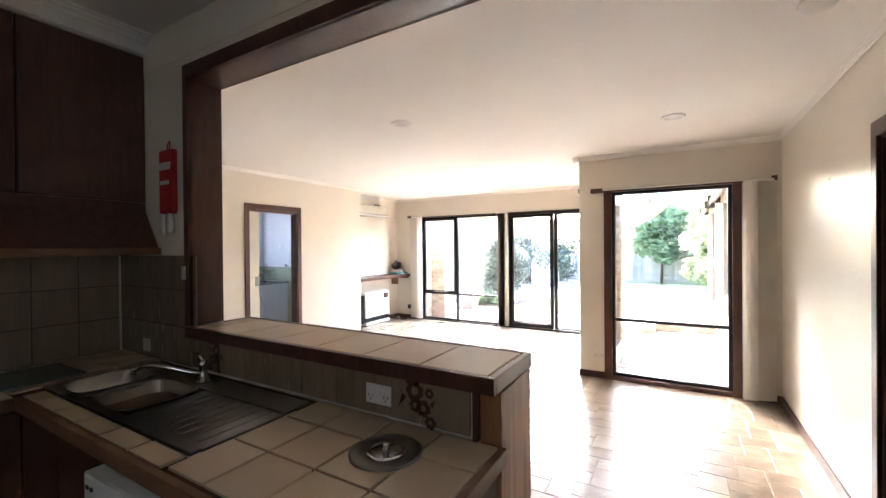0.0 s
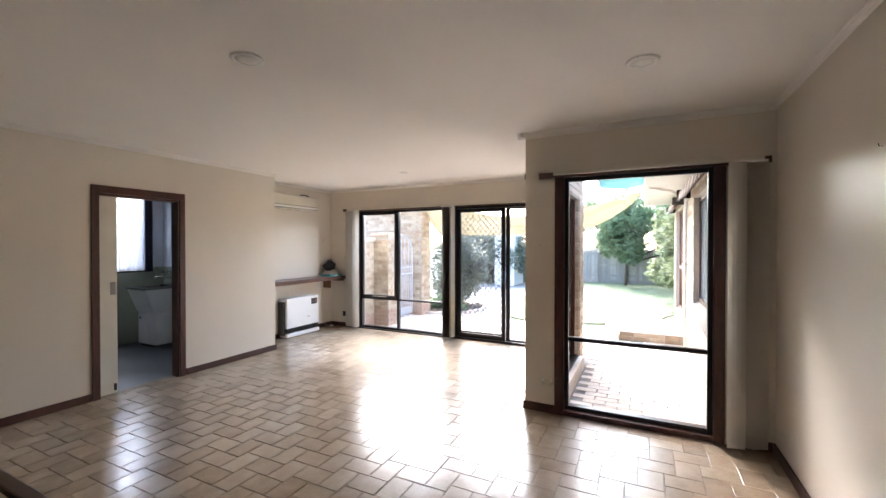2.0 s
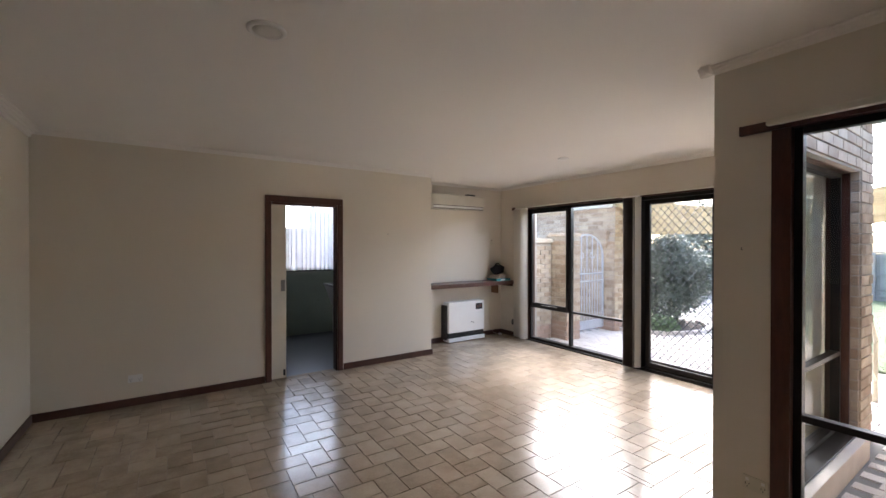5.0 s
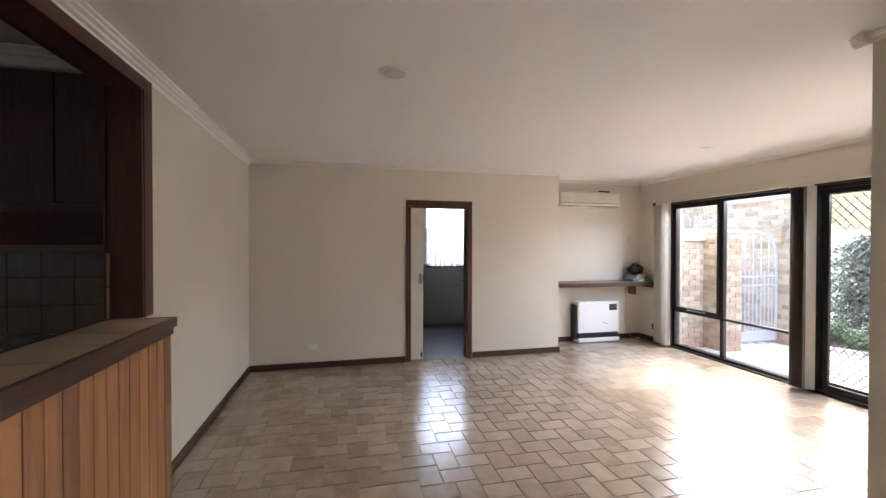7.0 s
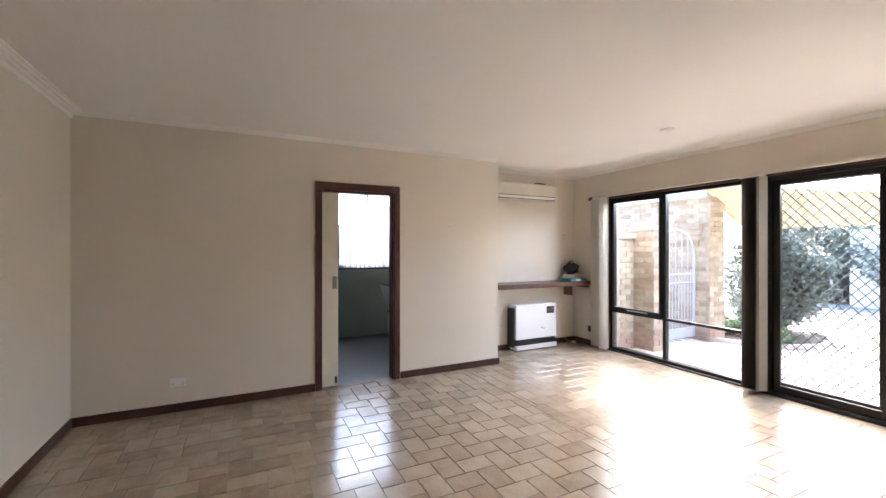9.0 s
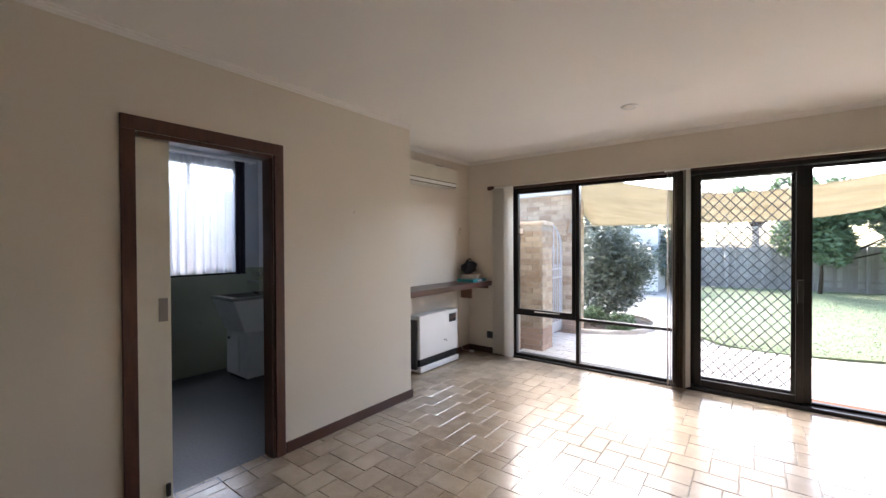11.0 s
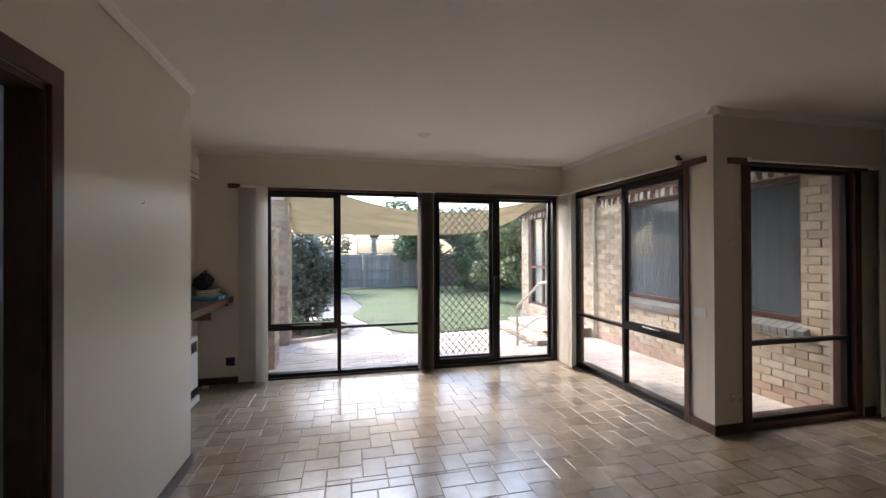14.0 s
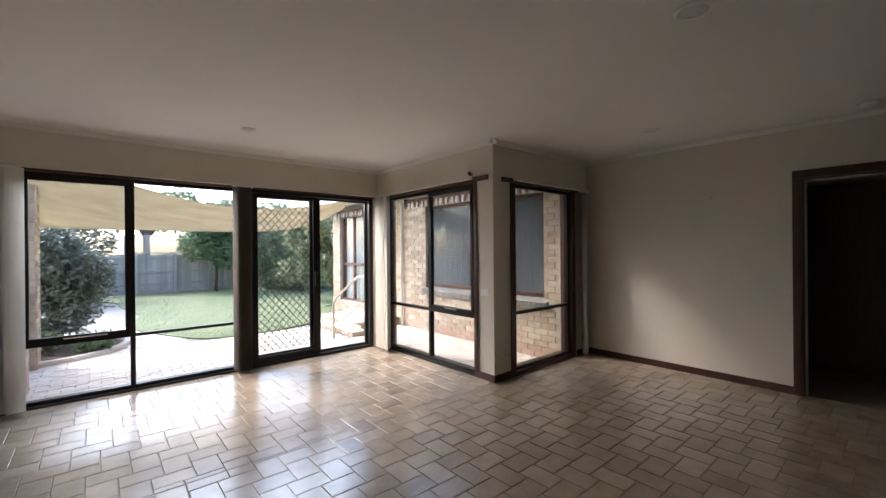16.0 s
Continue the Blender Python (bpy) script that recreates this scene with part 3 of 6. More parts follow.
# ---- vertical blinds and their tracks ----
def blind(name, axis, at, a0, a1, z0, z1, n, lean, label, flat=0, flat_lean=12, stack=None):
    """A stack of drawn-back vertical slats in front of a wall plane."""
    cx = (a0 + a1) / 2
    ob = thing(name, (cx, at, 0) if axis == "y" else (at, cx, 0), label, "vertical blind")
    rnd = random.Random(int(abs(a0) * 100))
    for i in range(n):
        a = a0 + (a1 - a0) * (i + 0.5) / n
        is_flat = i == (0 if flat >= 0 else n - 1) and flat
        ang = radians(flat_lean if is_flat else lean + rnd.uniform(-4, 4))
        front = -0.058 if is_flat and flat_lean < 45 else 0.0
        w, t = 0.06, 0.0012
        bm = bmesh.new()
        cols = []
        for j in range(5):
            u = -w + 2 * w * j / 4
            bow = 0.006 * (1 - (u / w) ** 2)
            da, dd = u * math.cos(ang) - bow * math.sin(ang), u * math.sin(ang) + bow * math.cos(ang)
            cols.append((a + da, dd + front))
        vs = []
        for (ca, cd) in cols:
            for z in (z0, z1):
                vs.append(bm.verts.new((ca, at + cd, z) if axis == "y" else (at + cd, ca, z)))
        for j in range(4):
            bm.faces.new((vs[2 * j], vs[2 * j + 2], vs[2 * j + 3], vs[2 * j + 1]))
        bmesh.ops.solidify(bm, geom=bm.faces[:], thickness=t)
        mesh("slat", bm, (stack or M_BLIND) if not is_flat else M_BLIND, ob, "cream slat darkened by painted shade" if stack and not is_flat else "")
    bm = bmesh.new()
    if axis == "y":
        bx(bm, a0 - 0.02, a1 + 0.02, at - 0.02, at + 0.02, z1, z1 + 0.014)
    else:
        bx(bm, at - 0.02, at + 0.02, a0 - 0.02, a1 + 0.02, z1, z1 + 0.014)
    mesh("headrail_clip", bm, M_WHITE, ob)
    return ob


BL = "cream fabric vertical blind slats drawn back beside the dark window frame"
blind("vertical_blind", "y", YN - 0.07, -4.84, -4.62, 0.03, 2.15, 8, 30, BL, -1)
# the stack's shade is in its slat colour; only the last slat stays cream
blind("vertical_blind", "y", YN - 0.07, -2.89, -2.71, 0.03, 2.15, 12, 100, "cream vertical blind slats bunched beside the sliding door, all but one coloured as in shade", -1, 66, M_BLIND_SHADED)
blind("vertical_blind", "x", XP - 0.10, 6.80, 7.11, 0.03, 2.15, 11, 68, "cream vertical blind slats bunched in the corner beside the sliding door", 1)
blind("vertical_blind", "y", YA - 0.07, 0.66, 0.84, 0.03, 2.13, 7, 24, "cream vertical blind slats drawn back beside the alcove window", 1)


def track(name, boxes_t, boxes_w, label):
    c = boxes_t[0]
    ob = thing(name, (c[0], c[2], c[4]), label, "curtain track")
    mesh("backboard", B(*boxes_t, bevel=0.003), M_TRIM, ob, "dark timber backboard")
    mesh("rail", B(*boxes_w, bevel=0.003), M_CREAMP, ob, "cream metal rail")


track("blind_track", [(-5.0, XP - 0.02, YN - 0.025, YN, 2.15, 2.20)], [(-4.86, XP - 0.03, YN - 0.09, YN - 0.05, 2.165, 2.195), (-4.86, -4.84, YN - 0.05, YN - 0.025, 2.17, 2.19), (-2.8, -2.78, YN - 0.05, YN - 0.025, 2.17, 2.19)], "dark timber board with cream blind rail above the garden window")
track("blind_track", [(XP - 0.025, XP, 5.02, 7.16, 2.15, 2.20)], [(XP - 0.09, XP - 0.05, 5.22, 7.14, 2.165, 2.195), (XP - 0.05, XP - 0.025, 5.24, 5.26, 2.17, 2.19)], "dark timber board with cream blind rail above the extension window")
track("blind_track", [(-0.80, 0.895, YA - 0.025, YA, 2.13, 2.18)], [(-0.66, 0.84, YA - 0.09, YA - 0.05, 2.145, 2.175), (-0.62, -0.60, YA - 0.05, YA - 0.025, 2.15, 2.17), (0.80, 0.82, YA - 0.05, YA - 0.025, 2.15, 2.17)], "dark timber board with cream blind rail above the alcove window")


# ---- garden: ground, walls, wing of the house ----
tagged(mesh("ground", B((-60, 60, -30, 90, G - 0.3, G - 0.012)), M_CONC), kind="structure", label="pale paved ground round the house")
XG = 0.725
wall("wing_wall", "x", XG, 0.24, YA + 0.1, 12.2, G - 0.1, 2.75, [(5.50, 8.20, 0.66, 2.22), (9.95, 11.80, 0.12, 2.28)], M_MORTAR)
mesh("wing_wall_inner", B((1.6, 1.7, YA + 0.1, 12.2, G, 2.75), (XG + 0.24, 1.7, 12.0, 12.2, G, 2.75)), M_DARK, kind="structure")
mesh("eaves", B((0.12, 1.4, YA + 0.2, 12.5, 2.50, 2.52)), M_SOFFIT, kind="structure", label="pale flat eaves lining")
mesh("gutter", B((0.06, 0.12, YA + 0.25, 12.55, 2.46, 2.60), (0.12, 0.14, YA + 0.25, 12.5, 2.47, 2.62), bevel=0.008), M_SOFFIT, kind="structure", label="weathered cream gutter and fascia")
bm = bmesh.new()
v = [bm.verts.new(p) for p in ((0.08, YA + 0.2, 2.61), (0.08, 12.5, 2.61), (3.4, 12.5, 3.75), (3.4, YA + 0.2, 3.75), (6.7, 12.5, 2.61), (6.7, YA + 0.2, 2.61))]
bm.faces.new((v[0], v[3], v[2], v[1]))
bm.faces.new((v[3], v[5], v[4], v[2]))
bmesh.ops.solidify(bm, geom=bm.faces[:], thickness=-0.05)
mesh("roof_wing", bm, M_ROOF, kind="structure", label="brown tiled roof of the house wing")
mesh("roof_main", B((-7.6, 3.2, -2.3, YA + 0.24, 2.87, 2.95), (-7.6, -0.64, YA + 0.24, YN + 0.24, 2.87, 2.95)), M_ROOF, kind="structure", label="flat roof over the rooms")
mesh("fascia", B((-5.5, -0.64, YN + 0.22, YN + 0.26, 2.60, 2.90), (-0.68, -0.64, YA + 0.24, YN + 0.26, 2.60, 2.90), (-0.66, XG, YA + 0.23, YA + 0.26, 2.60, 2.90), bevel=0.004), M_SOFFIT, kind="structure", label="cream painted fascia board")


def wing_window(name, y0, y1, z0, z1, mull, label, m, pane=None):
    W = Win("x", XG, name, label)
    W.bars("frame", ring(y0, y1, z0, z1, 0.06) + [(a - 0.03, a + 0.03, z0 + 0.06, z1 - 0.06) for a in mull], 0.06, 0.12, m, bevel=0.004)
    cuts = [y0 + 0.06] + [c for a in mull for c in (a - 0.03, a + 0.03)] + [y1 - 0.06]
    for p, q in zip(cuts[::2], cuts[1::2]):
        o = mesh("pane", B((XG + 0.085, XG + 0.09, p, q, z0 + 0.06, z1 - 0.06)), pane or M_WGLASS, W.ob)
    return W


w4 = wing_window("window_4", 5.50, 8.20, 0.70, 2.22, [6.35, 7.05], "wide house window with dark brown frame and drawn grey curtains", M_TRIM)
w5 = wing_window("window_5", 9.95, 11.80, 0.12, 2.28, [10.6, 11.2], "tall red-brown timber window with drawn curtains", M_REDWOOD, M_TRAN)
w5.bars("mid_rail", [(10.01, 11.74, 1.02, 1.08)], 0.055, 0.115, M_REDWOOD)


def curtain(name, axis, at, a0, a1, z0, z1, m, label, amp=0.03, waves=14, parent=None):
    bm = bmesh.new()
    n = waves * 8
    prev = None
    for i in range(n + 1):
        a = a0 + (a1 - a0) * i / n
        d = amp * math.sin(2 * math.pi * waves * i / n + 0.8 * math.sin(i * 0.21))
        row = []
        for j in range(5):
            z = z0 + (z1 - z0) * j / 4 + (0.006 * math.sin(i * 0.5) if j == 0 else 0)
            dd = d * (1.15 - 0.1 * j)
            row.append(bm.verts.new((a, at + dd, z) if axis == "y" else (at + dd, a, z)))
        if prev:
            for j in range(4):
                bm.faces.new((prev[j], row[j], row[j + 1], prev[j + 1]))
        prev = row
    return mesh(name, bm, m, parent, label, category="curtain", smooth=True)


M_GREYC = mat("grey_lined_curtain", (0.30, 0.32, 0.33), (0.24, 0.26, 0.27), 0.9, scale=4, fine=150, bump=0.1)
curtain("curtain", "x", XG + 0.30, 5.45, 8.25, 0.6, 2.3, M_GREYC, "grey drawn curtain behind the wing window", 0.03, 18)
curtain("curtain", "x", XG + 0.18, 9.9, 11.9, 0.1, 2.35, M_CLOTH, "pale drawn curtain behind the tall red-brown window", 0.03, 12)
# sloping brick sill, rolled awnings with scalloped edge, downpipe
sill = tagged(new("window_sill_wing"), kind="structure", label="sloping brick-on-edge sill")
for y0, y1, nm in ((5.25, 8.62, "window_awning"), (9.75, 11.95, "window_awning")):
    aw = thing(nm, (XG - 0.1, (y0 + y1) / 2, 2.26), "rolled-up striped canvas awning with scalloped valance above the wing window", "awning")
    bm = bmesh.new()
    tube(bm, [(XG - 0.12, y0, 2.33), (XG - 0.12, y1, 2.33)], 0.055, 12)
    mesh("roll", bm, M_REDWOOD, aw, "dark canvas roll", smooth=True)
    n = int((y1 - y0) / 0.07)
    for odd, m_v in ((0, M_SOFFIT), (1, M_REDWOOD)):
        bm = bmesh.new()
        for i in range(odd, n, 2):
            a, b = y0 + (y1 - y0) * i / n, y0 + (y1 - y0) * (i + 1) / n
            top = [bm.verts.new((XG - 0.18 + 0.012 * math.sin(i * 2.1), yy, 2.31)) for yy in (a, b)]
            low = [bm.verts.new((XG - 0.19 + 0.02 * math.sin(i * 2.1), a + (b - a) * q / 4, 2.22 - 0.03 * math.sin(math.pi * q / 4))) for q in range(5)]
            bm.faces.new([top[0]] + low + [top[1]])
        bmesh.ops.solidify(bm, geom=bm.faces[:], thickness=0.004)
        mesh("valance", bm, m_v, aw, kind="stuff", label="pale scalloped valance stripes" if not odd else "dark scalloped valance stripes")
    mesh("bracket", B((XG - 0.2, XG, y0 - 0.03, y0, 2.26, 2.40), bevel=0.004), M_ALU, aw)
    mesh("bracket", B((XG - 0.2, XG, y1, y1 + 0.03, 2.26, 2.40), bevel=0.004), M_ALU, aw)
dp = thing("downpipe", (XG - 0.05, 8.95, G), "cream painted round downpipe on the brick wing wall", "downpipe")
mesh("pipe", tube(bmesh.new(), [(XG - 0.05, 8.95, G), (XG - 0.05, 8.95, 2.3), (XG - 0.25, 8.95, 2.42), (0.14, 8.95, 2.5)], 0.024, 12), M_SOFFIT, dp, smooth=True)
for z in (0.3, 1.2):
    mesh("clip", B((XG - 0.09, XG, 8.91, 8.99, z, z + 0.03)), M_SOFFIT, dp)

# gate, garage wall
wall("garden_wall", "x", -5.05, -0.12, YN + 0.22, 8.25, G - 0.1, 1.60, [], M_MORTAR)
mesh("garden_wall_core", B((-5.10, -4.70, 8.27, 8.63, G - 0.1, 1.72), (-5.25, -4.72, 9.72, 9.92, G - 0.1, 1.72)), M_MORTAR, kind="structure")
wall("garage_wall", "y", 9.92, 0.22, -9.5, -4.72, G - 0.1, 2.36, [], M_MORTAR)
mesh("garage_gutter", B((-9.6, -4.8, 9.78, 9.90, 2.34, 2.46), bevel=0.01), M_SOFFIT, kind="structure", label="pale gutter along the garage wall")
mesh("side_boundary_wall", B((-9.6, -9.4, 5.0, 10.0, G, 2.4)), M_SOFFIT, kind="structure")
gate = thing("garden_gate", (-4.9, 8.65, G), "blue-grey painted wrought iron garden gate with arched top between brick piers", "gate")
gx, gy0, gy1 = -4.96, 8.68, 9.68
bm = tube(bmesh.new(), [(gx, gy0, G + 0.08), (gx, gy0, 1.35)] + [(gx, (gy0 + gy1) / 2 - 0.5 * math.cos(a), 1.35 + 0.42 * math.sin(a)) for a in [math.pi * i / 12 for i in range(1, 12)]] + [(gx, gy1, 1.35), (gx, gy1, G + 0.08)], 0.02, 6)
mesh("arch_frame", bm, M_GATE, gate)
for z in (G + 0.22, 0.85, 1.0):
    mesh("rail", tube(bmesh.new(), [(gx, gy0, z), (gx, gy1, z)], 0.014, 6), M_GATE, gate)
mesh("kick_plate", B((gx - 0.005, gx + 0.005, gy0, gy1, G + 0.06, G + 0.22)), M_GATE, gate)
for i in range(1, 12):
    y = gy0 + (gy1 - gy0) * i / 12
    top = 1.35 + 0.42 * math.sin(math.acos(max(-1, min(1, ((gy0 + gy1) / 2 - y) / 0.5)))) if i % 2 == 0 else 1.10
    mesh("picket", tube(bmesh.new(), [(gx, y, G + 0.2), (gx, y, top - 0.03), (gx, y, top)], [0.008, 0.008, 0.002], 6), M_GATE, gate)
for s in (-1, 1):
    pts = [((gy0 + gy1) / 2 + s * (0.03 + 0.1 * (a / 6.0) * math.cos(a) + 0.12), 1.38 + 0.1 * (a / 6.0) * math.sin(a)) for a in [i * 0.4 for i in range(16)]]
    mesh("scroll", tube(bmesh.new(), [(gx, p, q) for p, q in pts], 0.007, 5), M_GATE, gate)

# steps, handrail, mat
steps = tagged(new("steps"), kind="structure", label="cream brick garden steps with paved landing")
mesh("lower_step", B((-0.60, -0.322, 8.68, 10.7, G, G + 0.075)), M_MORTAR, steps)
mesh("upper_step", B((-0.32, XG, 9.12, 10.6, G, G + 0.145)), M_MORTAR, steps)
hr = thing("handrail", (-0.93, 8.75, G), "cream painted bent steel handrail beside the brick steps", "handrail")
mesh("rail", tube(bmesh.new(), [(-0.93, 8.75, G), (-0.93, 8.75, 0.47), (-0.925, 8.73, 0.52), (-0.92, 8.68, 0.56), (-0.88, 8.05, 0.93), (-0.875, 7.98, 0.96), (-0.87, 7.88, 0.975), (-0.83, YN + 0.22, 0.975)], 0.022, 10), M_GALV, hr, smooth=True)
mesh("lower_rail", tube(bmesh.new(), [(-0.93, 8.74, 0.08), (-0.885, 8.08, 0.42), (-0.87, 7.98, 0.45), (-0.84, YN + 0.22, 0.45)], 0.016, 10), M_GALV, hr, smooth=True)

mm = tagged(mesh("doormat", B((-1.85, -1.05, 7.72, 8.12, G, G + 0.02), bevel=0.005), M_MAT), label="worn brown coir doormat on the paving outside the sliding door", category="doormat")

# lawn
bm = bmesh.new()
pts = [(-2.9, 10.7), (-2.2, 10.15), (-1.0, 10.35), (0.2, 11.0), (0.7, 12.3), (2.0, 12.9), (14, 13.2), (14, 20.4), (-2.8, 20.4), (-3.6, 17.5), (-3.3, 14.5), (-3.6, 12.6)]
n = len(pts)
sm = []
for i in range(n):
    p0, p1, p2, p3 = (Vector(pts[(i + k) % n]) for k in (-1, 0, 1, 2))
    for s in range(6):
        t = s / 6
        sm.append(0.5 * ((2 * p1) + (p2 - p0) * t + (2 * p0 - 5 * p1 + 4 * p2 - p3) * t * t + (3 * p1 - p0 - 3 * p2 + p3) * t ** 3))
lo = [bm.verts.new((p.x, p.y, G - 0.012)) for p in sm]
hi = [bm.verts.new((p.x, p.y, G + 0.02)) for p in sm]
for i in range(len(sm)):
    j = (i + 1) % len(sm)
    bm.faces.new((lo[i], lo[j], hi[j], hi[i]))
bm.faces.new(hi)
mesh("lawn", bm, M_GRASS, kind="structure", label="patchy green lawn with curved edge")


def inside(x, y):
    c = False
    for i in range(len(sm)):
        a, b = sm[i], sm[i - 1]
        if (a.y > y) != (b.y > y) and x < (b.x - a.x) * (y - a.y) / (b.y - a.y) + a.x:
            c = not c
    return c


rnd = random.Random(5)
vs, fs = [], []
for _ in range(26000):
    y = 10.2 + 10.0 * rnd.random() ** 1.5
    x = rnd.uniform(-3.6, 5.5)
    if not inside(x, y):
        continue
    a, h, w = rnd.uniform(0, 6.28), rnd.uniform(0.010, 0.024), rnd.uniform(0.004, 0.010)
    lx, ly = rnd.uniform(-0.02, 0.02), rnd.uniform(-0.02, 0.02)
    k = len(vs)
    vs += [(x - w * math.cos(a), y - w * math.sin(a), G + 0.018), (x + w * math.cos(a), y + w * math.sin(a), G + 0.018), (x + lx, y + ly, G + 0.018 + h)]
    fs.append((k, k + 1, k + 2))
me = bpy.data.meshes.new("grass")
me.from_pydata(vs, [], fs)
me.materials.append(M_GRASS)
tagged(new("grass", me), kind="stuff", label="short uneven grass blades on the lawn", category="grass")


fv, ff = [], []
rnd = random.Random(21)
while len(ff) < 120:
    x, y = rnd.uniform(-2.0, 1.6), rnd.uniform(11.3, 16.5)
    if inside(x, y) and rnd.random() < 0.25 + 0.25 * (x + 2.0):
        a, s_, k = rnd.uniform(0, 6.28), rnd.uniform(0.04, 0.075), len(fv)
        ca, sa = math.cos(a), math.sin(a)
        for u, w_, h_ in ((-1, 0, 0.0), (0, 0.42, 0.014), (1, 0, 0.006), (0, -0.42, 0.012)):
            fv.append((x + s_ * (u * ca - w_ * sa), y + s_ * (u * sa + w_ * ca), G + 0.05 + h_))
        ff.append((k, k + 1, k + 2, k + 3))
me = bpy.data.meshes.new("fallen_leaves")
me.from_pydata(fv, [], ff)
me.materials.append(M_FALLEN)
tagged(new("fallen_leaves", me), kind="stuff", label="pale yellow fallen leaves scattered on the lawn", category="leaves")


# ---- plants ----
def leaves(vs, fs, c, r, n, size, rnd, shell=0.55):
    """Leaves scattered in an uneven ellipsoid of half-widths r round c."""
    for _ in range(n):
        while True:
            d = Vector((rnd.uniform(-1, 1), rnd.uniform(-1, 1), rnd.uniform(-1, 1)))
            if 0.05 < d.length < 1:
                break
        d.normalize()
        k = shell + (1 - shell) * rnd.random() ** 0.6
        k *= 0.86 + 0.28 * noise.noise(d * 2.3 + Vector(c))
        p = Vector(c) + Vector((d.x * r[0], d.y * r[1], d.z * r[2])) * k
        s = size * rnd.uniform(0.6, 1.3)
        u = Vector((rnd.gauss(0, 1), rnd.gauss(0, 1), rnd.gauss(0, 0.6))).normalized()
        w = u.cross(Vector((rnd.gauss(0, 1), rnd.gauss(0, 1), rnd.gauss(0, 1)))).normalized()
        if p.z < G + 0.01:
            continue
        b = len(vs)
        vs += [tuple(p - u * s), tuple(p + w * s * 0.36), tuple(p + u * s), tuple(p - w * s * 0.36)]
        fs.append((b, b + 1, b + 2, b + 3))


def tree(name, base, trunk_h, trunk_r, blobs, n, size, m, label, category="tree", seed=1, limbs=5):
    rnd = random.Random(seed)
    ob = thing(name, base, label, category)
    bm = bmesh.new()
    top = Vector(base) + Vector((rnd.uniform(-0.1, 0.1), 0, trunk_h))
    tube(bm, [base, (base[0] + 0.03, base[1], base[2] + trunk_h * 0.5), top], [trunk_r, trunk_r * 0.8, trunk_r * 0.6], 8)
    for c, r in blobs[:limbs]:
        c = Vector(c)
        tube(bm, [top - Vector((0, 0, trunk_h * 0.25)), (top + c) / 2 + Vector((0, 0, 0.1)), c], [trunk_r * 0.5, trunk_r * 0.35, trunk_r * 0.12], 6)
    mesh("trunk", bm, M_BARK, ob, smooth=True)
    vs, fs = [], []
    tot = sum(r[0] * r[1] + r[1] * r[2] for _, r in blobs)
    for c, r in blobs:
        leaves(vs, fs, c, r, int(n * (r[0] * r[1] + r[1] * r[2]) / tot), size, rnd)
    me = bpy.data.meshes.new("crown")
    me.from_pydata([tuple(Vector(p) - Vector(base)) for p in vs], [], fs)
    me.materials.append(m)
    o = new("crown", me)
    o.parent = ob
    return ob


def blobs_in(x0, x1, y0, y1, z0, z1, n, r, seed):
    q = random.Random(seed)
    return [((q.uniform(x0, x1), q.uniform(y0, y1), q.uniform(z0, z1)), (r * q.uniform(0.7, 1.25), r * q.uniform(0.7, 1.2), r * q.uniform(0.7, 1.1))) for _ in range(n)]


tree("camellia_bush", (-4.62, 11.9, G), 0.5, 0.05, [((-4.60, 11.9, 0.85), (0.80, 0.8, 1.05)), ((-4.6, 11.7, 1.22), (0.5, 0.6, 0.52)), ((-4.9, 11.9, 1.3), (0.55, 0.6, 0.55)), ((-4.2, 11.8, 1.0), (0.42, 0.5, 0.6)), ((-5.35, 12.1, 0.85), (0.5, 0.5, 0.95)), ((-4.65, 11.7, 1.55), (0.42, 0.45, 0.42)), ((-4.7, 11.6, 0.35), (0.7, 0.75, 0.5)), ((-4.45, 12.0, 0.85), (0.5, 0.55, 0.6)), ((-4.7, 11.5, 0.9), (0.6, 0.5, 0.6))], 17000, 0.05, M_LEAF_D, "rounded dark glossy camellia bush in a brick-edged bed", "bush", 3)
tree("low_plant", (-4.6, 10.4, G), 0.08, 0.02, blobs_in(-5.3, -4.05, 10.15, 11.0, G + 0.08, G + 0.26, 12, 0.22, 8), 4200, 0.04, M_LEAF_M, "low green ground cover at the edge of the bed", "plant", 4, 2)
tree("garden_tree", (-0.6, 19.6, G), 1.2, 0.06, blobs_in(-1.3, 3.2, 18.4, 20.0, 1.35, 2.75, 27, 0.72, 11), 26000, 0.10, M_LEAF_M, "leafy green tree in front of the paling fence", "tree", 5, 12)
tree("garden_tree", (3.2, 17.4, G), 0.9, 0.10, blobs_in(1.2, 5.4, 16.4, 19.2, 0.3, 2.7, 20, 0.95, 12), 16000, 0.10, M_LEAF_M, "dense green shrubs along the lawn", "tree", 6)
tree("magnolia_tree", (1.75, 13.9, G), 0.8, 0.07, blobs_in(0.5, 2.6, 13.0, 14.8, 0.5, 2.6, 18, 0.5, 13), 9000, 0.10, M_LEAF_L, "pale-leaved magnolia at the corner of the wing", "tree", 7)
tree("garden_shrub", (2.0, 19.3, G), 0.5, 0.05, blobs_in(1.1, 3.2, 18.8, 19.9, 0.25, 1.3, 10, 0.65, 23), 8000, 0.09, M_LEAF_M, "dense green shrub growing against the paling fence", "shrub", 24)
tree("hedge_tree", (-6.0, 18.6, G), 1.0, 0.10, blobs_in(-7.4, -4.4, 17.8, 19.8, 0.4, 2.5, 16, 0.9, 14), 14000, 0.10, M_LEAF_D, "dark evergreen hedge at the back of the garden", "tree", 8)
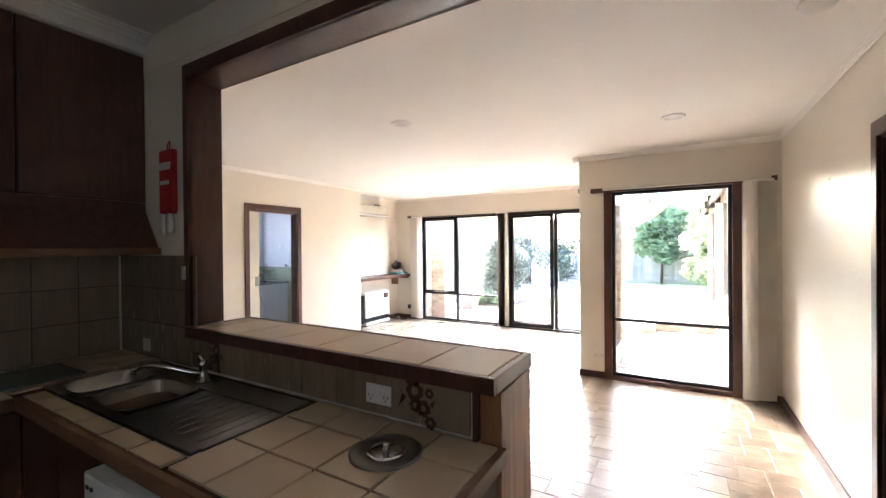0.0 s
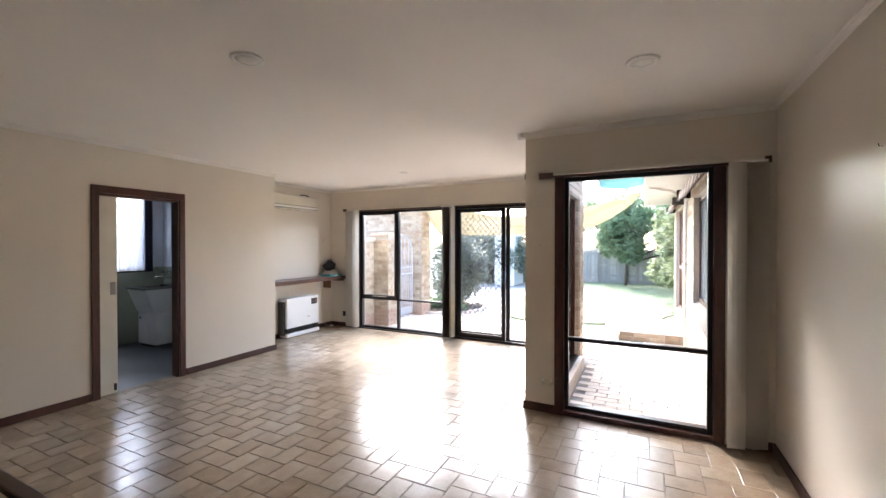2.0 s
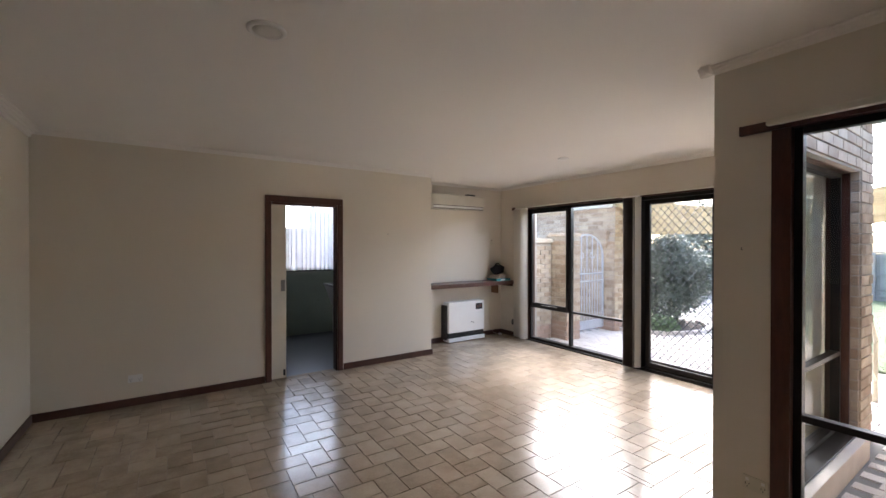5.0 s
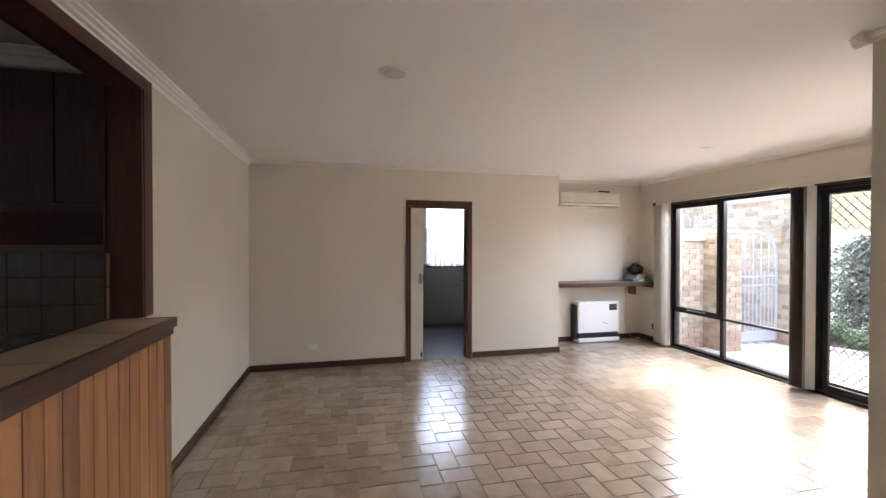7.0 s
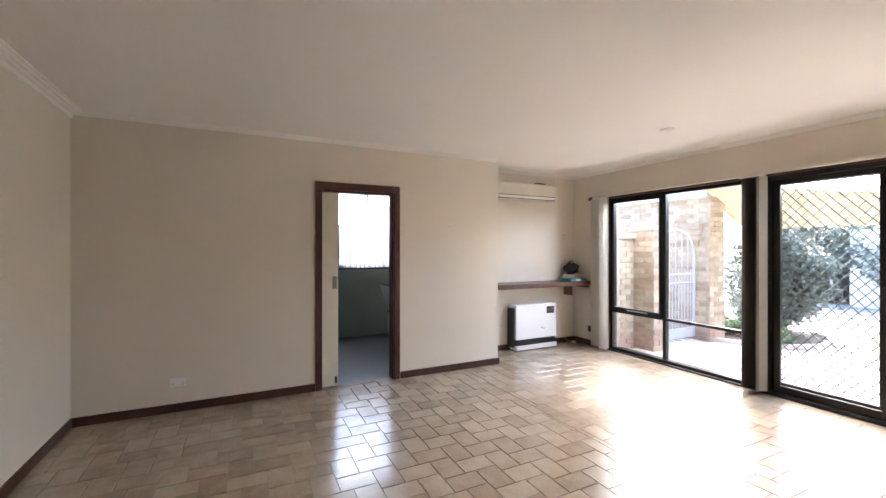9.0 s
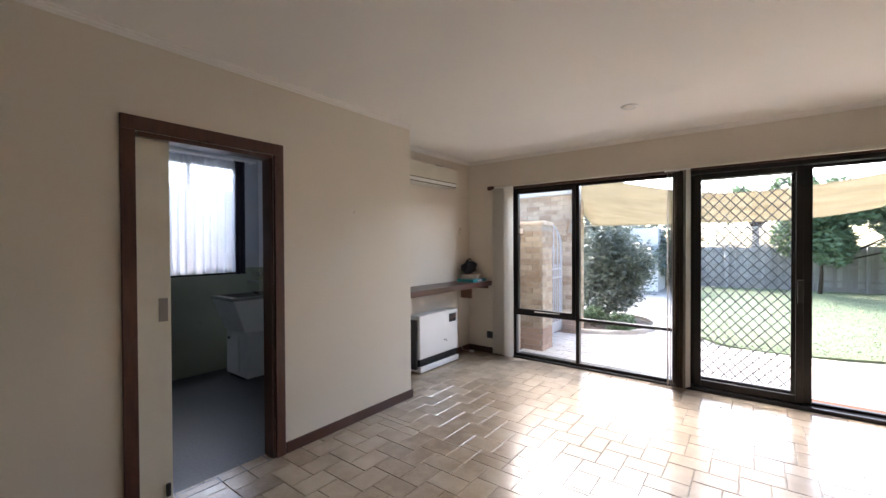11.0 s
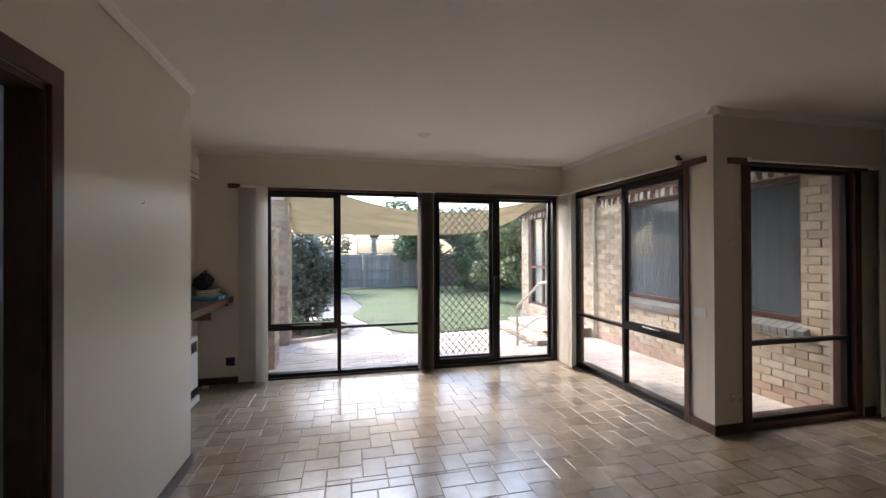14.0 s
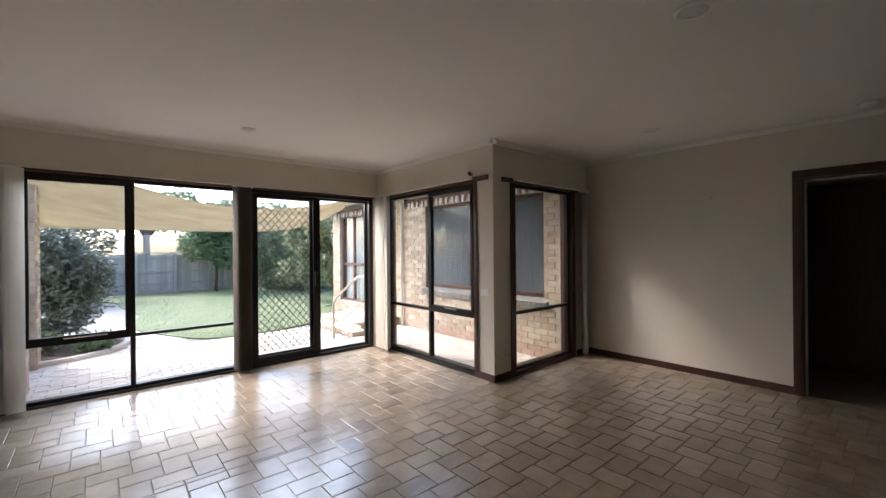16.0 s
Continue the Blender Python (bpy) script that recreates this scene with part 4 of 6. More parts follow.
tree("hedge_tree", (8.5, 19.0, G), 1.2, 0.12, blobs_in(5.5, 12, 17.5, 20, 0.6, 3.2, 14, 1.2, 15), 7000, 0.13, M_LEAF_D, "dark evergreen trees beyond the wing", "tree", 9)
tree("far_tree", (-2.2, 27.0, G), 3.0, 0.2, blobs_in(-4.5, 0.5, 26, 29, 3.0, 4.0, 7, 0.9, 16), 2600, 0.18, M_LEAF_M, "distant tree top beyond the fence", "tree", 10)
bed = tagged(new("garden_bed_edge"), label="curved brick edging round the camellia bed", category="garden edging")
bed.location = (-4.72, 11.1, G)
for i in range(26):
    a = radians(185 + i * 9.2)
    if i and i < 26:
        bm = B((-0.11, 0.11, -0.045, 0.045, 0, 0.07), bevel=0.006)
        bmesh.ops.rotate(bm, cent=(0, 0, 0), matrix=Matrix.Rotation(a + math.pi / 2, 3, "Z"), verts=bm.verts)
        bmesh.ops.translate(bm, vec=(-4.78 + 1.10 * math.cos(a), 11.05 + 1.14 * math.sin(a), G - 0.005), verts=bm.verts)
        mesh("brick", bm, M_PAVER, bed)
bm = lathe(bmesh.new(), [(0.94, 0), (0.9, 0.03), (0.3, 0.05)], (-4.72, 11.15, G - 0.005), 24)
mesh("bed_soil", bm, M_BARK, kind="structure", label="dark garden soil")

# ---- paling fence ----
FY = 20.6
fence = thing("paling_fence", (0, FY, G), "weathered grey timber paling fence with lattice panel on top", "fence")
for i in range(21):
    x = -9 + i * 1.2
    mesh("post", B((x - 0.05, x + 0.05, FY - 0.14, FY - 0.04, G, 1.32)), M_FENCE, fence)
for z in (0.15, 0.62, 1.12):
    mesh("rail", B((-9.2, 15.2, FY - 0.04, FY, z, z + 0.07)), M_FENCE, fence)
mesh("plinth", B((-9.2, 15.2, FY - 0.05, FY - 0.04, G, G + 0.15)), M_FENCE, fence)
bm0 = B((-0.061, 0.061, 0, 0.014, 0, 1.0))
me0 = bpy.data.meshes.new("paling")
bm0.to_mesh(me0)
bm0.free()
me0.materials.append(M_FENCE)
rnd = random.Random(2)
for i in range(210):
    o = new("paling", me0)
    o.parent = fence
    o.location = (-9.0 + i * 0.115, 0.016 * (i % 2) + rnd.uniform(0.0, 0.001), 0.02)
    o.rotation_euler = (0, radians(rnd.uniform(-0.5, 0.5)), 0)
    o.scale = (1, 1, 1.45 + rnd.uniform(-0.02, 0.02))
bm = bmesh.new()
for i in range(-8, 34):
    for s in (1, -1):
        x0 = -3.3 + i * 0.1
        a, b = (x0, 1.36), (x0 + s * 0.62, 1.98)
        # keep the slats inside the panel
        t0, t1 = 0.0, 1.0
        for lo_, hi_ in ((-3.3, -1.5),):
            for e0, e1 in ((lo_, hi_),):
                if s > 0:
                    t0, t1 = max(t0, (e0 - a[0]) / 0.62), min(t1, (e1 - a[0]) / 0.62)
                else:
                    t0, t1 = max(t0, (a[0] - e1) / 0.62), min(t1, (a[0] - e0) / 0.62)
        if t1 > t0:
            p = (a[0] + (b[0] - a[0]) * t0, a[1] + 0.62 * t0)
            q = (a[0] + (b[0] - a[0]) * t1, a[1] + 0.62 * t1)
            tube(bm, [(p[0], FY + s * 0.008, p[1]), (q[0], FY + s * 0.008, q[1])], 0.014, 4)
mesh("lattice", bm, M_FENCE, fence, "diagonal timber lattice")
mesh("lattice_frame", B((-3.34, -1.46, FY - 0.02, FY + 0.02, 1.32, 1.37), (-3.34, -1.46, FY - 0.02, FY + 0.02, 1.97, 2.02), (-3.34, -3.3, FY - 0.02, FY + 0.02, 1.37, 1.97), (-1.5, -1.46, FY - 0.02, FY + 0.02, 1.37, 1.97)), M_FENCE, fence)
mesh("neighbour_shed", B((-5.6, -4.75, 17.6, 19.0, G, 1.95)), M_SOFFIT, kind="structure", label="pale garden shed wall")


# ---- shade sails ----
def sail(name, A, Bp, C, Dp, sag, m, label, cords=()):
    """A hung cloth between four corners A B C D with hollow edges."""
    ob = thing(name, A, label, "shade sail")
    bm = bmesh.new()
    N = 20
    A, Bp, C, Dp = (Vector(p) for p in (A, Bp, C, Dp))
    g = []
    for i in range(N + 1):
        row = []
        for j in range(N + 1):
            u, v = i / N, j / N
            p = A * (1 - u) * (1 - v) + Bp * u * (1 - v) + C * u * v + Dp * (1 - u) * v
            c = (A + Bp + C + Dp) / 4
            edge = 4 * 0.02 * (u * (1 - u) * (1 - 2 * min(v, 1 - v)) + v * (1 - v) * (1 - 2 * min(u, 1 - u)))
            p = p.lerp(c, edge)
            p.z = (A.z * (1 - u) + Bp.z * u - sag * (1 - abs(2 * u - 1) ** 1.7)) * (1 - v) + (Dp.z + (C.z - Dp.z) * u ** 8 - 0.05 * math.sin(math.pi * u)) * v
            p.z -= 0.06 * math.sin(math.pi * v) * math.sin(math.pi * u) + 0.008 * math.sin(9 * u + 14 * v) + 0.022 * math.sin(math.pi * v) * math.sin(17 * v + 5 * math.sin(3 * u))
            row.append(bm.verts.new(p))
        g.append(row)
    for i in range(N):
        for j in range(N):
            bm.faces.new((g[i][j], g[i + 1][j], g[i + 1][j + 1], g[i][j + 1]))
    bmesh.ops.solidify(bm, geom=bm.faces[:], thickness=0.003)
    mesh("cloth", bm, m, ob, smooth=True)
    for p, q in cords:
        mesh("cord", tube(bmesh.new(), [p, q], 0.006, 5), M_SOFFIT, ob)


sail("shade_sail", (-5.25, 9.2, 2.95), (0.13, 9.3, 2.52), (0.0, 9.75, 2.46), (-4.75, 10.8, 1.80), 0.62, M_SAIL, "sagging yellow shade sail strung over the patio", [((0.13, 9.3, 2.52), (0.10, 9.5, 2.54)), ((-5.25, 9.2, 2.95), (-5.35, 9.9, 2.36)), ((-4.75, 10.8, 1.80), (-4.9, 10.14, 1.75))])
sail("shade_sail", (-0.62, 7.6, 2.62), (0.1, 7.6, 2.60), (0.05, 8.7, 2.50), (-0.62, 8.7, 2.52), 0.08, M_TEAL, "green shade cloth strung between the eaves", [((0.05, 8.7, 2.5), (0.10, 8.9, 2.54))])


# ---- heater niche ----
sh = thing("wall_shelf", (-5.13, 6.34, 0.89), "dark brown timber shelf fitted across the niche above the heater", "shelf")
mesh("board", B((-5.31, -4.95, 5.441, YN - 0.001, 0.895, 0.958), bevel=0.004), M_TRIM, sh)
mesh("cleat", B((-5.31, -5.29, 5.46, YN - 0.01, 0.855, 0.895), (-5.29, -5.0, YN - 0.022, YN - 0.001, 0.855, 0.895)), M_SKIRT, sh)
mesh("bracket", B((-5.27, -5.10, 6.98, 7.0, 0.74, 0.895), bevel=0.003), M_CAB2, sh)
ht = thing("gas_heater", (-5.2, 6.34, 0), "white enamelled gas space heater with black grille, standing in the niche", "heater")
hx = -5.13
mesh("cabinet", B((-5.285, hx, 5.99, 6.71, 0.155, 0.645), bevel=0.012), M_WHITE, ht)
mesh("base", B((-5.285, hx + 0.015, 5.99, 6.71, 0.015, 0.075), bevel=0.006), M_WHITE, ht, "white base rail")
mesh("grille", B((-5.27, hx - 0.012, 6.0, 6.70, 0.075, 0.155), *[(hx - 0.012, hx - 0.004, 6.0, 6.70, 0.08 + i * 0.012, 0.085 + i * 0.012) for i in range(6)]), M_BLACK, ht, "black louvred outlet grille")
mesh("control_panel", B((hx, hx + 0.003, 6.53, 6.67, 0.50, 0.60), bevel=0.001), M_BLACK, ht, "black control panel")
mesh("knob", B((hx + 0.003, hx + 0.012, 6.55, 6.58, 0.53, 0.56), bevel=0.002), M_REDWOOD, ht)
mesh("dial", B((hx + 0.003, hx + 0.009, 6.61, 6.65, 0.54, 0.58), bevel=0.002), M_REDWOOD, ht)
mesh("badge", B((hx, hx + 0.002, 6.43, 6.455, 0.30, 0.312), (hx, hx + 0.002, 6.47, 6.49, 0.285, 0.297)), M_BLACK, ht)
mesh("side_panel", B((-5.29, -5.16, 5.955, 5.99, 0.05, 0.60), bevel=0.004), M_BLACK, ht, "dark flue side panel")
ac = thing("air_conditioner", (-5.2, 6.2, 2.2), "cream split-system air conditioner high on the niche wall", "air conditioner")
mesh("casing", B((-5.308, -5.115, 5.66, 6.71, 2.13, 2.36), bevel=0.022), M_CREAMP, ac, smooth=False)
mesh("vane", B((-5.118, -5.105, 5.70, 6.66, 2.145, 2.175), bevel=0.004), M_WHITE, ac, "white outlet vane")
mesh("slot", B((-5.16, -5.113, 5.69, 6.67, 2.18, 2.187), (-5.16, -5.113, 5.69, 6.67, 2.134, 2.14)), M_BLACK, ac, "dark air slot")
mesh("intake_grille", B(*[(-5.116, -5.112, 5.70, 6.66, 2.20 + i * 0.018, 2.203 + i * 0.018) for i in range(8)]), M_CREAMP, ac)
mesh("pipe_cover", B((-5.30, -5.26, 6.56, 6.62, 2.36, 2.40), (-5.30, -5.24, 6.44, 6.56, 2.385, 2.40)), M_BLACK, ac, "dark pipe stub")
bag = thing("black_bag", (-5.2, 7.03, 0.99), "crumpled black bag on top of a box on the shelf", "bag")
bm = bmesh.new()
bmesh.ops.create_icosphere(bm, subdivisions=3, radius=1)
for v_ in bm.verts:
    k = 1 + 0.35 * noise.noise(v_.co * 2.1)
    v_.co = Vector((v_.co.x * 0.085 * k, v_.co.y * 0.125 * k, v_.co.z * 0.085 * k)) + Vector((-5.19, 7.06, 1.135))
mesh("body", bm, M_CHAR, bag, smooth=True)
mesh("strap", tube(bmesh.new(), [(-5.19, 6.98, 1.17), (-5.17, 6.99, 1.235), (-5.17, 7.06, 1.25), (-5.18, 7.12, 1.18)], 0.009, 6), M_CHAR, bag)
box_ = thing("teal_box", (-5.12, 7.0, 0.958), "flat teal cardboard box with white label on the shelf", "box")
mesh("lid", B((-5.24, -4.99, 6.86, 7.17, 0.958, 0.995), bevel=0.004), M_TEALP, box_)
mesh("label_plate", B((-4.99, -4.988, 6.96, 7.05, 0.965, 0.988)), M_WHITE, box_)
pp = thing("paper_pile", (-5.12, 7.0, 0.995), "loose pile of tan papers and packets on a teal box", "papers")
rnd = random.Random(9)
for i in range(5):
    bm = B((-0.09, 0.09, -0.11, 0.11, 0, 0.011), bevel=0.002)
    bmesh.ops.rotate(bm, cent=(0, 0, 0), matrix=Matrix.Rotation(rnd.uniform(-0.5, 0.5), 3, "Z"), verts=bm.verts)
    bmesh.ops.translate(bm, vec=(-5.12 + rnd.uniform(-0.02, 0.02), 7.02 + rnd.uniform(-0.03, 0.03), 0.995 + i * 0.0115), verts=bm.verts)
    mesh("packet", bm, (M_TAN, M_CLOTH)[i % 2], pp)


# ---- plates and sockets ----
def plate(name, face, at, a, z, w, h, m, label, bits=(), category="socket"):
    """A wall plate. face: 'x+' looks along +x, and so on; at: the wall's face; a: the place along it."""
    s = 1 if face[1] == "+" else -1

    def q(a0, a1, z0, z1, d0, d1):
        d0, d1 = at + s * d0, at + s * d1
        return (d0, d1, a0, a1, z0, z1) if face[0] == "x" else (a0, a1, d0, d1, z0, z1)
    ob = thing(name, (at, a, z) if face[0] == "x" else (a, at, z), label, category)
    mesh("faceplate", B(q(a - w / 2, a + w / 2, z - h / 2, z + h / 2, 0, 0.008), bevel=0.002), m, ob)
    for (u, v_, bw, bh, bmat) in bits:
        mesh("rocker" if bmat is not M_BLACK else "pin_slot", B(q(a + u - bw / 2, a + u + bw / 2, z + v_ - bh / 2, z + v_ + bh / 2, 0.008, 0.0105 if bmat is not M_BLACK else 0.0085)), bmat, ob)
    return ob


two = [(-0.035, 0.018, 0.014, 0.016, M_WHITE), (0.035, 0.018, 0.014, 0.016, M_WHITE)] + [(u + d, -0.01 + e, 0.003, 0.01, M_BLACK) for u in (-0.035, 0.035) for d, e in ((-0.008, 0.004), (0.008, 0.004), (0, -0.01))]
plate("power_socket", "x+", XW, 2.07, 0.26, 0.115, 0.072, M_WHITE, "white double power socket low on the cream wall", two)
plate("power_socket", "y-", YA, -0.725, 0.275, 0.115, 0.072, M_CREAMP, "cream double power socket low on the wall beside the alcove window", two)
plate("light_switch", "x-", XP, 5.085, 0.94, 0.115, 0.072, M_WHITE, "cream two-gang light switch beside the extension window", [(-0.03, 0, 0.014, 0.022, M_WHITE), (0.03, 0, 0.014, 0.022, M_WHITE)], "light switch")
plate("phone_socket", "y-", YA, 0.86, 0.18, 0.07, 0.115, M_CREAMP, "cream telephone outlet low in the alcove corner", [(0, 0, 0.02, 0.02, M_WHITE)])
plug = thing("phone_plug", (0.825, YA - 0.012, 0.285), "small black plug on the wall above the telephone outlet", "plug")
mesh("body", B((0.805, 0.835, YA - 0.03, YA, 0.27, 0.30), (0.87, 0.885, YA - 0.012, YA, 0.27, 0.285), bevel=0.004), M_BLACK, plug)
plate("thermostat", "x+", -5.31, 7.02, 1.60, 0.055, 0.075, M_CREAMP, "small cream control plate on the niche wall", [(0, 0.045, 0.016, 0.016, M_REDWOOD)], "switch")
plate("power_socket", "y-", YN, -4.98, 0.24, 0.09, 0.09, M_BLACK, "black power socket low on the wall beside the vertical blind", [(0, 0, 0.03, 0.03, M_CHAR)])
cord = thing("heater_cord", (-5.29, 6.95, 0.2), "thin pale cord hanging from the shelf down the niche wall", "cord")
mesh("cord", tube(bmesh.new(), [(-5.30, 6.94, 0.86), (-5.298, 6.97, 0.6), (-5.297, 6.93, 0.4), (-5.295, 6.98, 0.15), (-5.285, 7.05, 0.03), (-5.20, 7.12, 0.012)], 0.004, 5), M_CREAMP, cord)
mesh("plug", B((-5.22, -5.16, 7.10, 7.13, 0.0, 0.03), bevel=0.004), M_WHITE, cord)
for x, y, z, f in ((XE, 3.5, 1.93, "x"), (XW, 4.76, 1.70, "x"), (-0.79, YA, 1.52, "y")):
    hk = thing("wall_hook", (x, y, z), "small bent nail fixed in the painted wall", "nail")
    d = (0.012 if x < 0 else -0.012) if f == "x" else 0
    e = -0.012 if f == "y" else 0
    mesh("nail", tube(bmesh.new(), [(x, y, z), (x + d, y + e, z), (x + d * 1.2, y + e * 1.2, z + 0.012)], 0.0022, 5), M_BLACK, hk)
cl = thing("wall_clip", (XP - 0.03, YA + 0.12, 2.30), "small dark bracket with cream clip on the corner wall", "bracket")
mesh("arm", B((XP - 0.05, XP, YA + 0.30, YA + 0.32, 2.22, 2.24), (XP - 0.05, XP - 0.035, YA + 0.29, YA + 0.33, 2.235, 2.26), bevel=0.003), M_CHAR, cl)

# ---- laundry ----
tub = thing("laundry_trough", (-6.5, 4.95, 0), "white steel laundry trough cabinet with stainless bowl under two taps", "laundry tub")
tx0, tx1, ty0, ty1 = -6.87, -6.36, 4.54, 5.205
bm = bmesh.new()
prof = [(0.06, 0.04), (0.06, 0.50), (0.07, 0.52), (0.0, 0.86)]
low = [bm.verts.new(p) for p in ((tx0 + 0.02, ty0 + 0.16, 0.04), (tx1 - 0.035, ty0 + 0.16, 0.04), (tx1 - 0.035, ty1, 0.04), (tx0 + 0.02, ty1, 0.04))]
mid = [bm.verts.new(p) for p in ((tx0 + 0.02, ty0 + 0.16, 0.52), (tx1 - 0.035, ty0 + 0.16, 0.52), (tx1 - 0.035, ty1, 0.52), (tx0 + 0.02, ty1, 0.52))]
for a in range(4):
    bm.faces.new((low[a], low[(a + 1) % 4], mid[(a + 1) % 4], mid[a]))
bm.faces.new(low[::-1])
bm.faces.new(mid)
mesh("cabinet", bm, M_WHITE, tub)
bm = bmesh.new()
a_ = [bm.verts.new(p) for p in ((tx0 + 0.02, ty0 + 0.14, 0.525), (tx1 - 0.03, ty0 + 0.14, 0.525), (tx1 - 0.03, ty1, 0.525), (tx0 + 0.02, ty1, 0.525))]
b_ = [bm.verts.new(p) for p in ((tx0, ty0 + 0.02, 0.87), (tx1 - 0.02, ty0 + 0.02, 0.87), (tx1 - 0.02, ty1, 0.87), (tx0, ty1, 0.87))]
for a in range(4):
    bm.faces.new((a_[a], a_[(a + 1) % 4], b_[(a + 1) % 4], b_[a]))
bm.faces.new(a_[::-1])
mesh("apron", bm, M_WHITE, tub, "white tapered apron")
bm = B((tx0, tx1, ty0, ty0 + 0.07, 0.87, 0.90), (tx0, tx1, ty1 - 0.09, ty1, 0.87, 0.90), (tx0, tx0 + 0.05, ty0 + 0.07, ty1 - 0.09, 0.87, 0.90), (tx1 - 0.05, tx1, ty0 + 0.07, ty1 - 0.09, 0.87, 0.90), (tx0 + 0.05, tx1 - 0.05, ty0 + 0.07, ty1 - 0.09, 0.75, 0.76))
mesh("bowl_rim", bm, M_STEEL, tub, "stainless steel rim")
mesh("bowl", B((tx0 + 0.05, tx0 + 0.056, ty0 + 0.07, ty1 - 0.09, 0.76, 0.87), (tx1 - 0.056, tx1 - 0.05, ty0 + 0.07, ty1 - 0.09, 0.76, 0.87), (tx0 + 0.056, tx1 - 0.056, ty0 + 0.07, ty0 + 0.076, 0.76, 0.87), (tx0 + 0.056, tx1 - 0.056, ty1 - 0.096, ty1 - 0.09, 0.76, 0.87)), M_STEEL, tub, "stainless steel bowl")
mesh("door", B((tx0 + 0.06, tx1 - 0.20, ty0 + 0.148, ty0 + 0.16, 0.07, 0.50), bevel=0.003), M_WHITE, tub, "white cabinet door")
mesh("knob", B((tx0 + 0.10, tx0 + 0.125, ty0 + 0.13, ty0 + 0.148, 0.42, 0.445), bevel=0.004), M_BLACK, tub)
mesh("kick", B((tx0 + 0.04, tx1 - 0.18, ty0 + 0.19, ty1, 0.0, 0.04)), M_CHAR, tub)
tp = thing("laundry_taps", (-6.85, 5.2, 1.1), "chrome laundry taps and spout on the green tiled wall", "tap")
for x in (-6.98, -6.80):
    mesh("tap", tube(bmesh.new(), [(x, 5.208, 1.09), (x, 5.14, 1.09)], 0.014, 10), M_CHROME, tp, smooth=True)
    mesh("handle", B((x - 0.032, x + 0.032, 5.118, 5.138, 1.082, 1.098), (x - 0.008, x + 0.008, 5.118, 5.138, 1.058, 1.122), bevel=0.004), M_CHROME, tp)
mesh("spout", tube(bmesh.new(), [(-6.89, 5.208, 1.0), (-6.89, 5.12, 0.99), (-6.92, 5.04, 1.02), (-6.94, 5.0, 1.02), (-6.945, 4.98, 0.99)], 0.011, 8), M_CHROME, tp, smooth=True)
wt = thing("washer_taps", (-6.45, 5.2, 1.1), "small dark and chrome washing machine tap on the green tiles", "tap")
mesh("tap", tube(bmesh.new(), [(-6.35, 5.208, 1.19), (-6.35, 5.14, 1.19), (-6.35, 5.13, 1.16)], 0.012, 8), M_CHROME, wt)
mesh("handle", B((-6.375, -6.325, 5.125, 5.145, 1.20, 1.22), bevel=0.004), M_CHAR, wt)
plate("power_socket", "y-", 5.22, -6.60, 1.56, 0.11, 0.07, M_WHITE, "white double power socket on the laundry wall", two)
L_ = Win("x", -7.12, "window_6", "dark framed laundry window with sheer curtain")
L_.bars("frame", ring(3.95, 5.0, 1.12, 2.40, 0.04) + [(4.45, 4.49, 1.16, 2.36)], -0.14, -0.09, M_ALU)
L_.bars("sill", [(3.93, 5.02, 1.10, 1.12)], -0.09, 0.02, M_ALU, "dark window sill")
L_.pane(3.99, 4.96, 1.16, 2.36, -0.12)
curtain("sheer_curtain", "x", -7.04, 4.02, 4.90, 1.13, 2.42, M_SHEER, "white sheer curtain gathered across the laundry window", 0.022, 11)
curtain("navy_curtain", "x", -7.07, 4.90, 5.03, 1.10, 2.45, M_NAVY, "dark navy curtain edge beside the sheer laundry curtain", 0.012, 3)
cr = thing("curtain_rod", (-7.05, 4.5, 2.45), "white curtain rail over the laundry window", "curtain rail")
mesh("rod", B((-7.08, -7.03, 3.9, 5.15, 2.44, 2.46), bevel=0.003), M_WHITE, cr)
mesh("hook_end", B((-7.12, -7.08, 3.92, 3.95, 2.43, 2.47), (-7.12, -7.08, 5.10, 5.13, 2.43, 2.47)), M_WHITE, cr)
mesh("neighbour_wall", B((-9.3, -9.2, 0.5, 5.0, G, 1.95)), M_MORTAR, kind="structure", label="neighbouring wall outside the laundry window")

# ---- kitchen ----
kb = tagged(new("servery_wall"), kind="structure", label="half-height servery wall with tiled kitchen face and cedar room face")
mesh("core", B((-2.15, -0.47, 1.205, 1.335, 0, 1.055)), M_GROUT2, kb)
bar = thing("servery_bar_top", (-1.3, 1.41, 1.06), "brown tiled bar top with dark timber edge on the servery wall", "bar top")
bx0, bx1, by0, by1, bz = -2.15, -0.405, 1.16, 1.53, 1.118
mesh("edge_front", B((bx0, bx1, by0, by0 + 0.024, bz - 0.055, bz), bevel=0.003), M_TRIM, bar, "dark timber edge strip")
mesh("edge_back", B((-2.145, bx1, by1 - 0.024, by1, bz - 0.055, bz), bevel=0.003), M_TRIM, bar, "dark timber edge strip")
mesh("edge_end", B((bx1 - 0.024, bx1, by0 + 0.024, by1 - 0.024, bz - 0.055, bz), bevel=0.003), M_TRIM, bar, "dark timber edge strip")
mesh("edge_end", B((-2.145, -2.121, 1.366, by1 - 0.024, bz - 0.055, bz), bevel=0.003), M_TRIM, bar, "dark timber edge strip")
mesh("end_cap", B((-2.15, -2.145, 1.49, 1.53, bz - 0.03, bz - 0.005), bevel=0.002), M_WHITE, bar, "small white sticker")
mesh("bed", B((bx0, bx1 - 0.024, by0 + 0.024, by1 - 0.024, bz - 0.05, bz - 0.008)), M_GROUT2, bar)
x = bx1 - 0.03
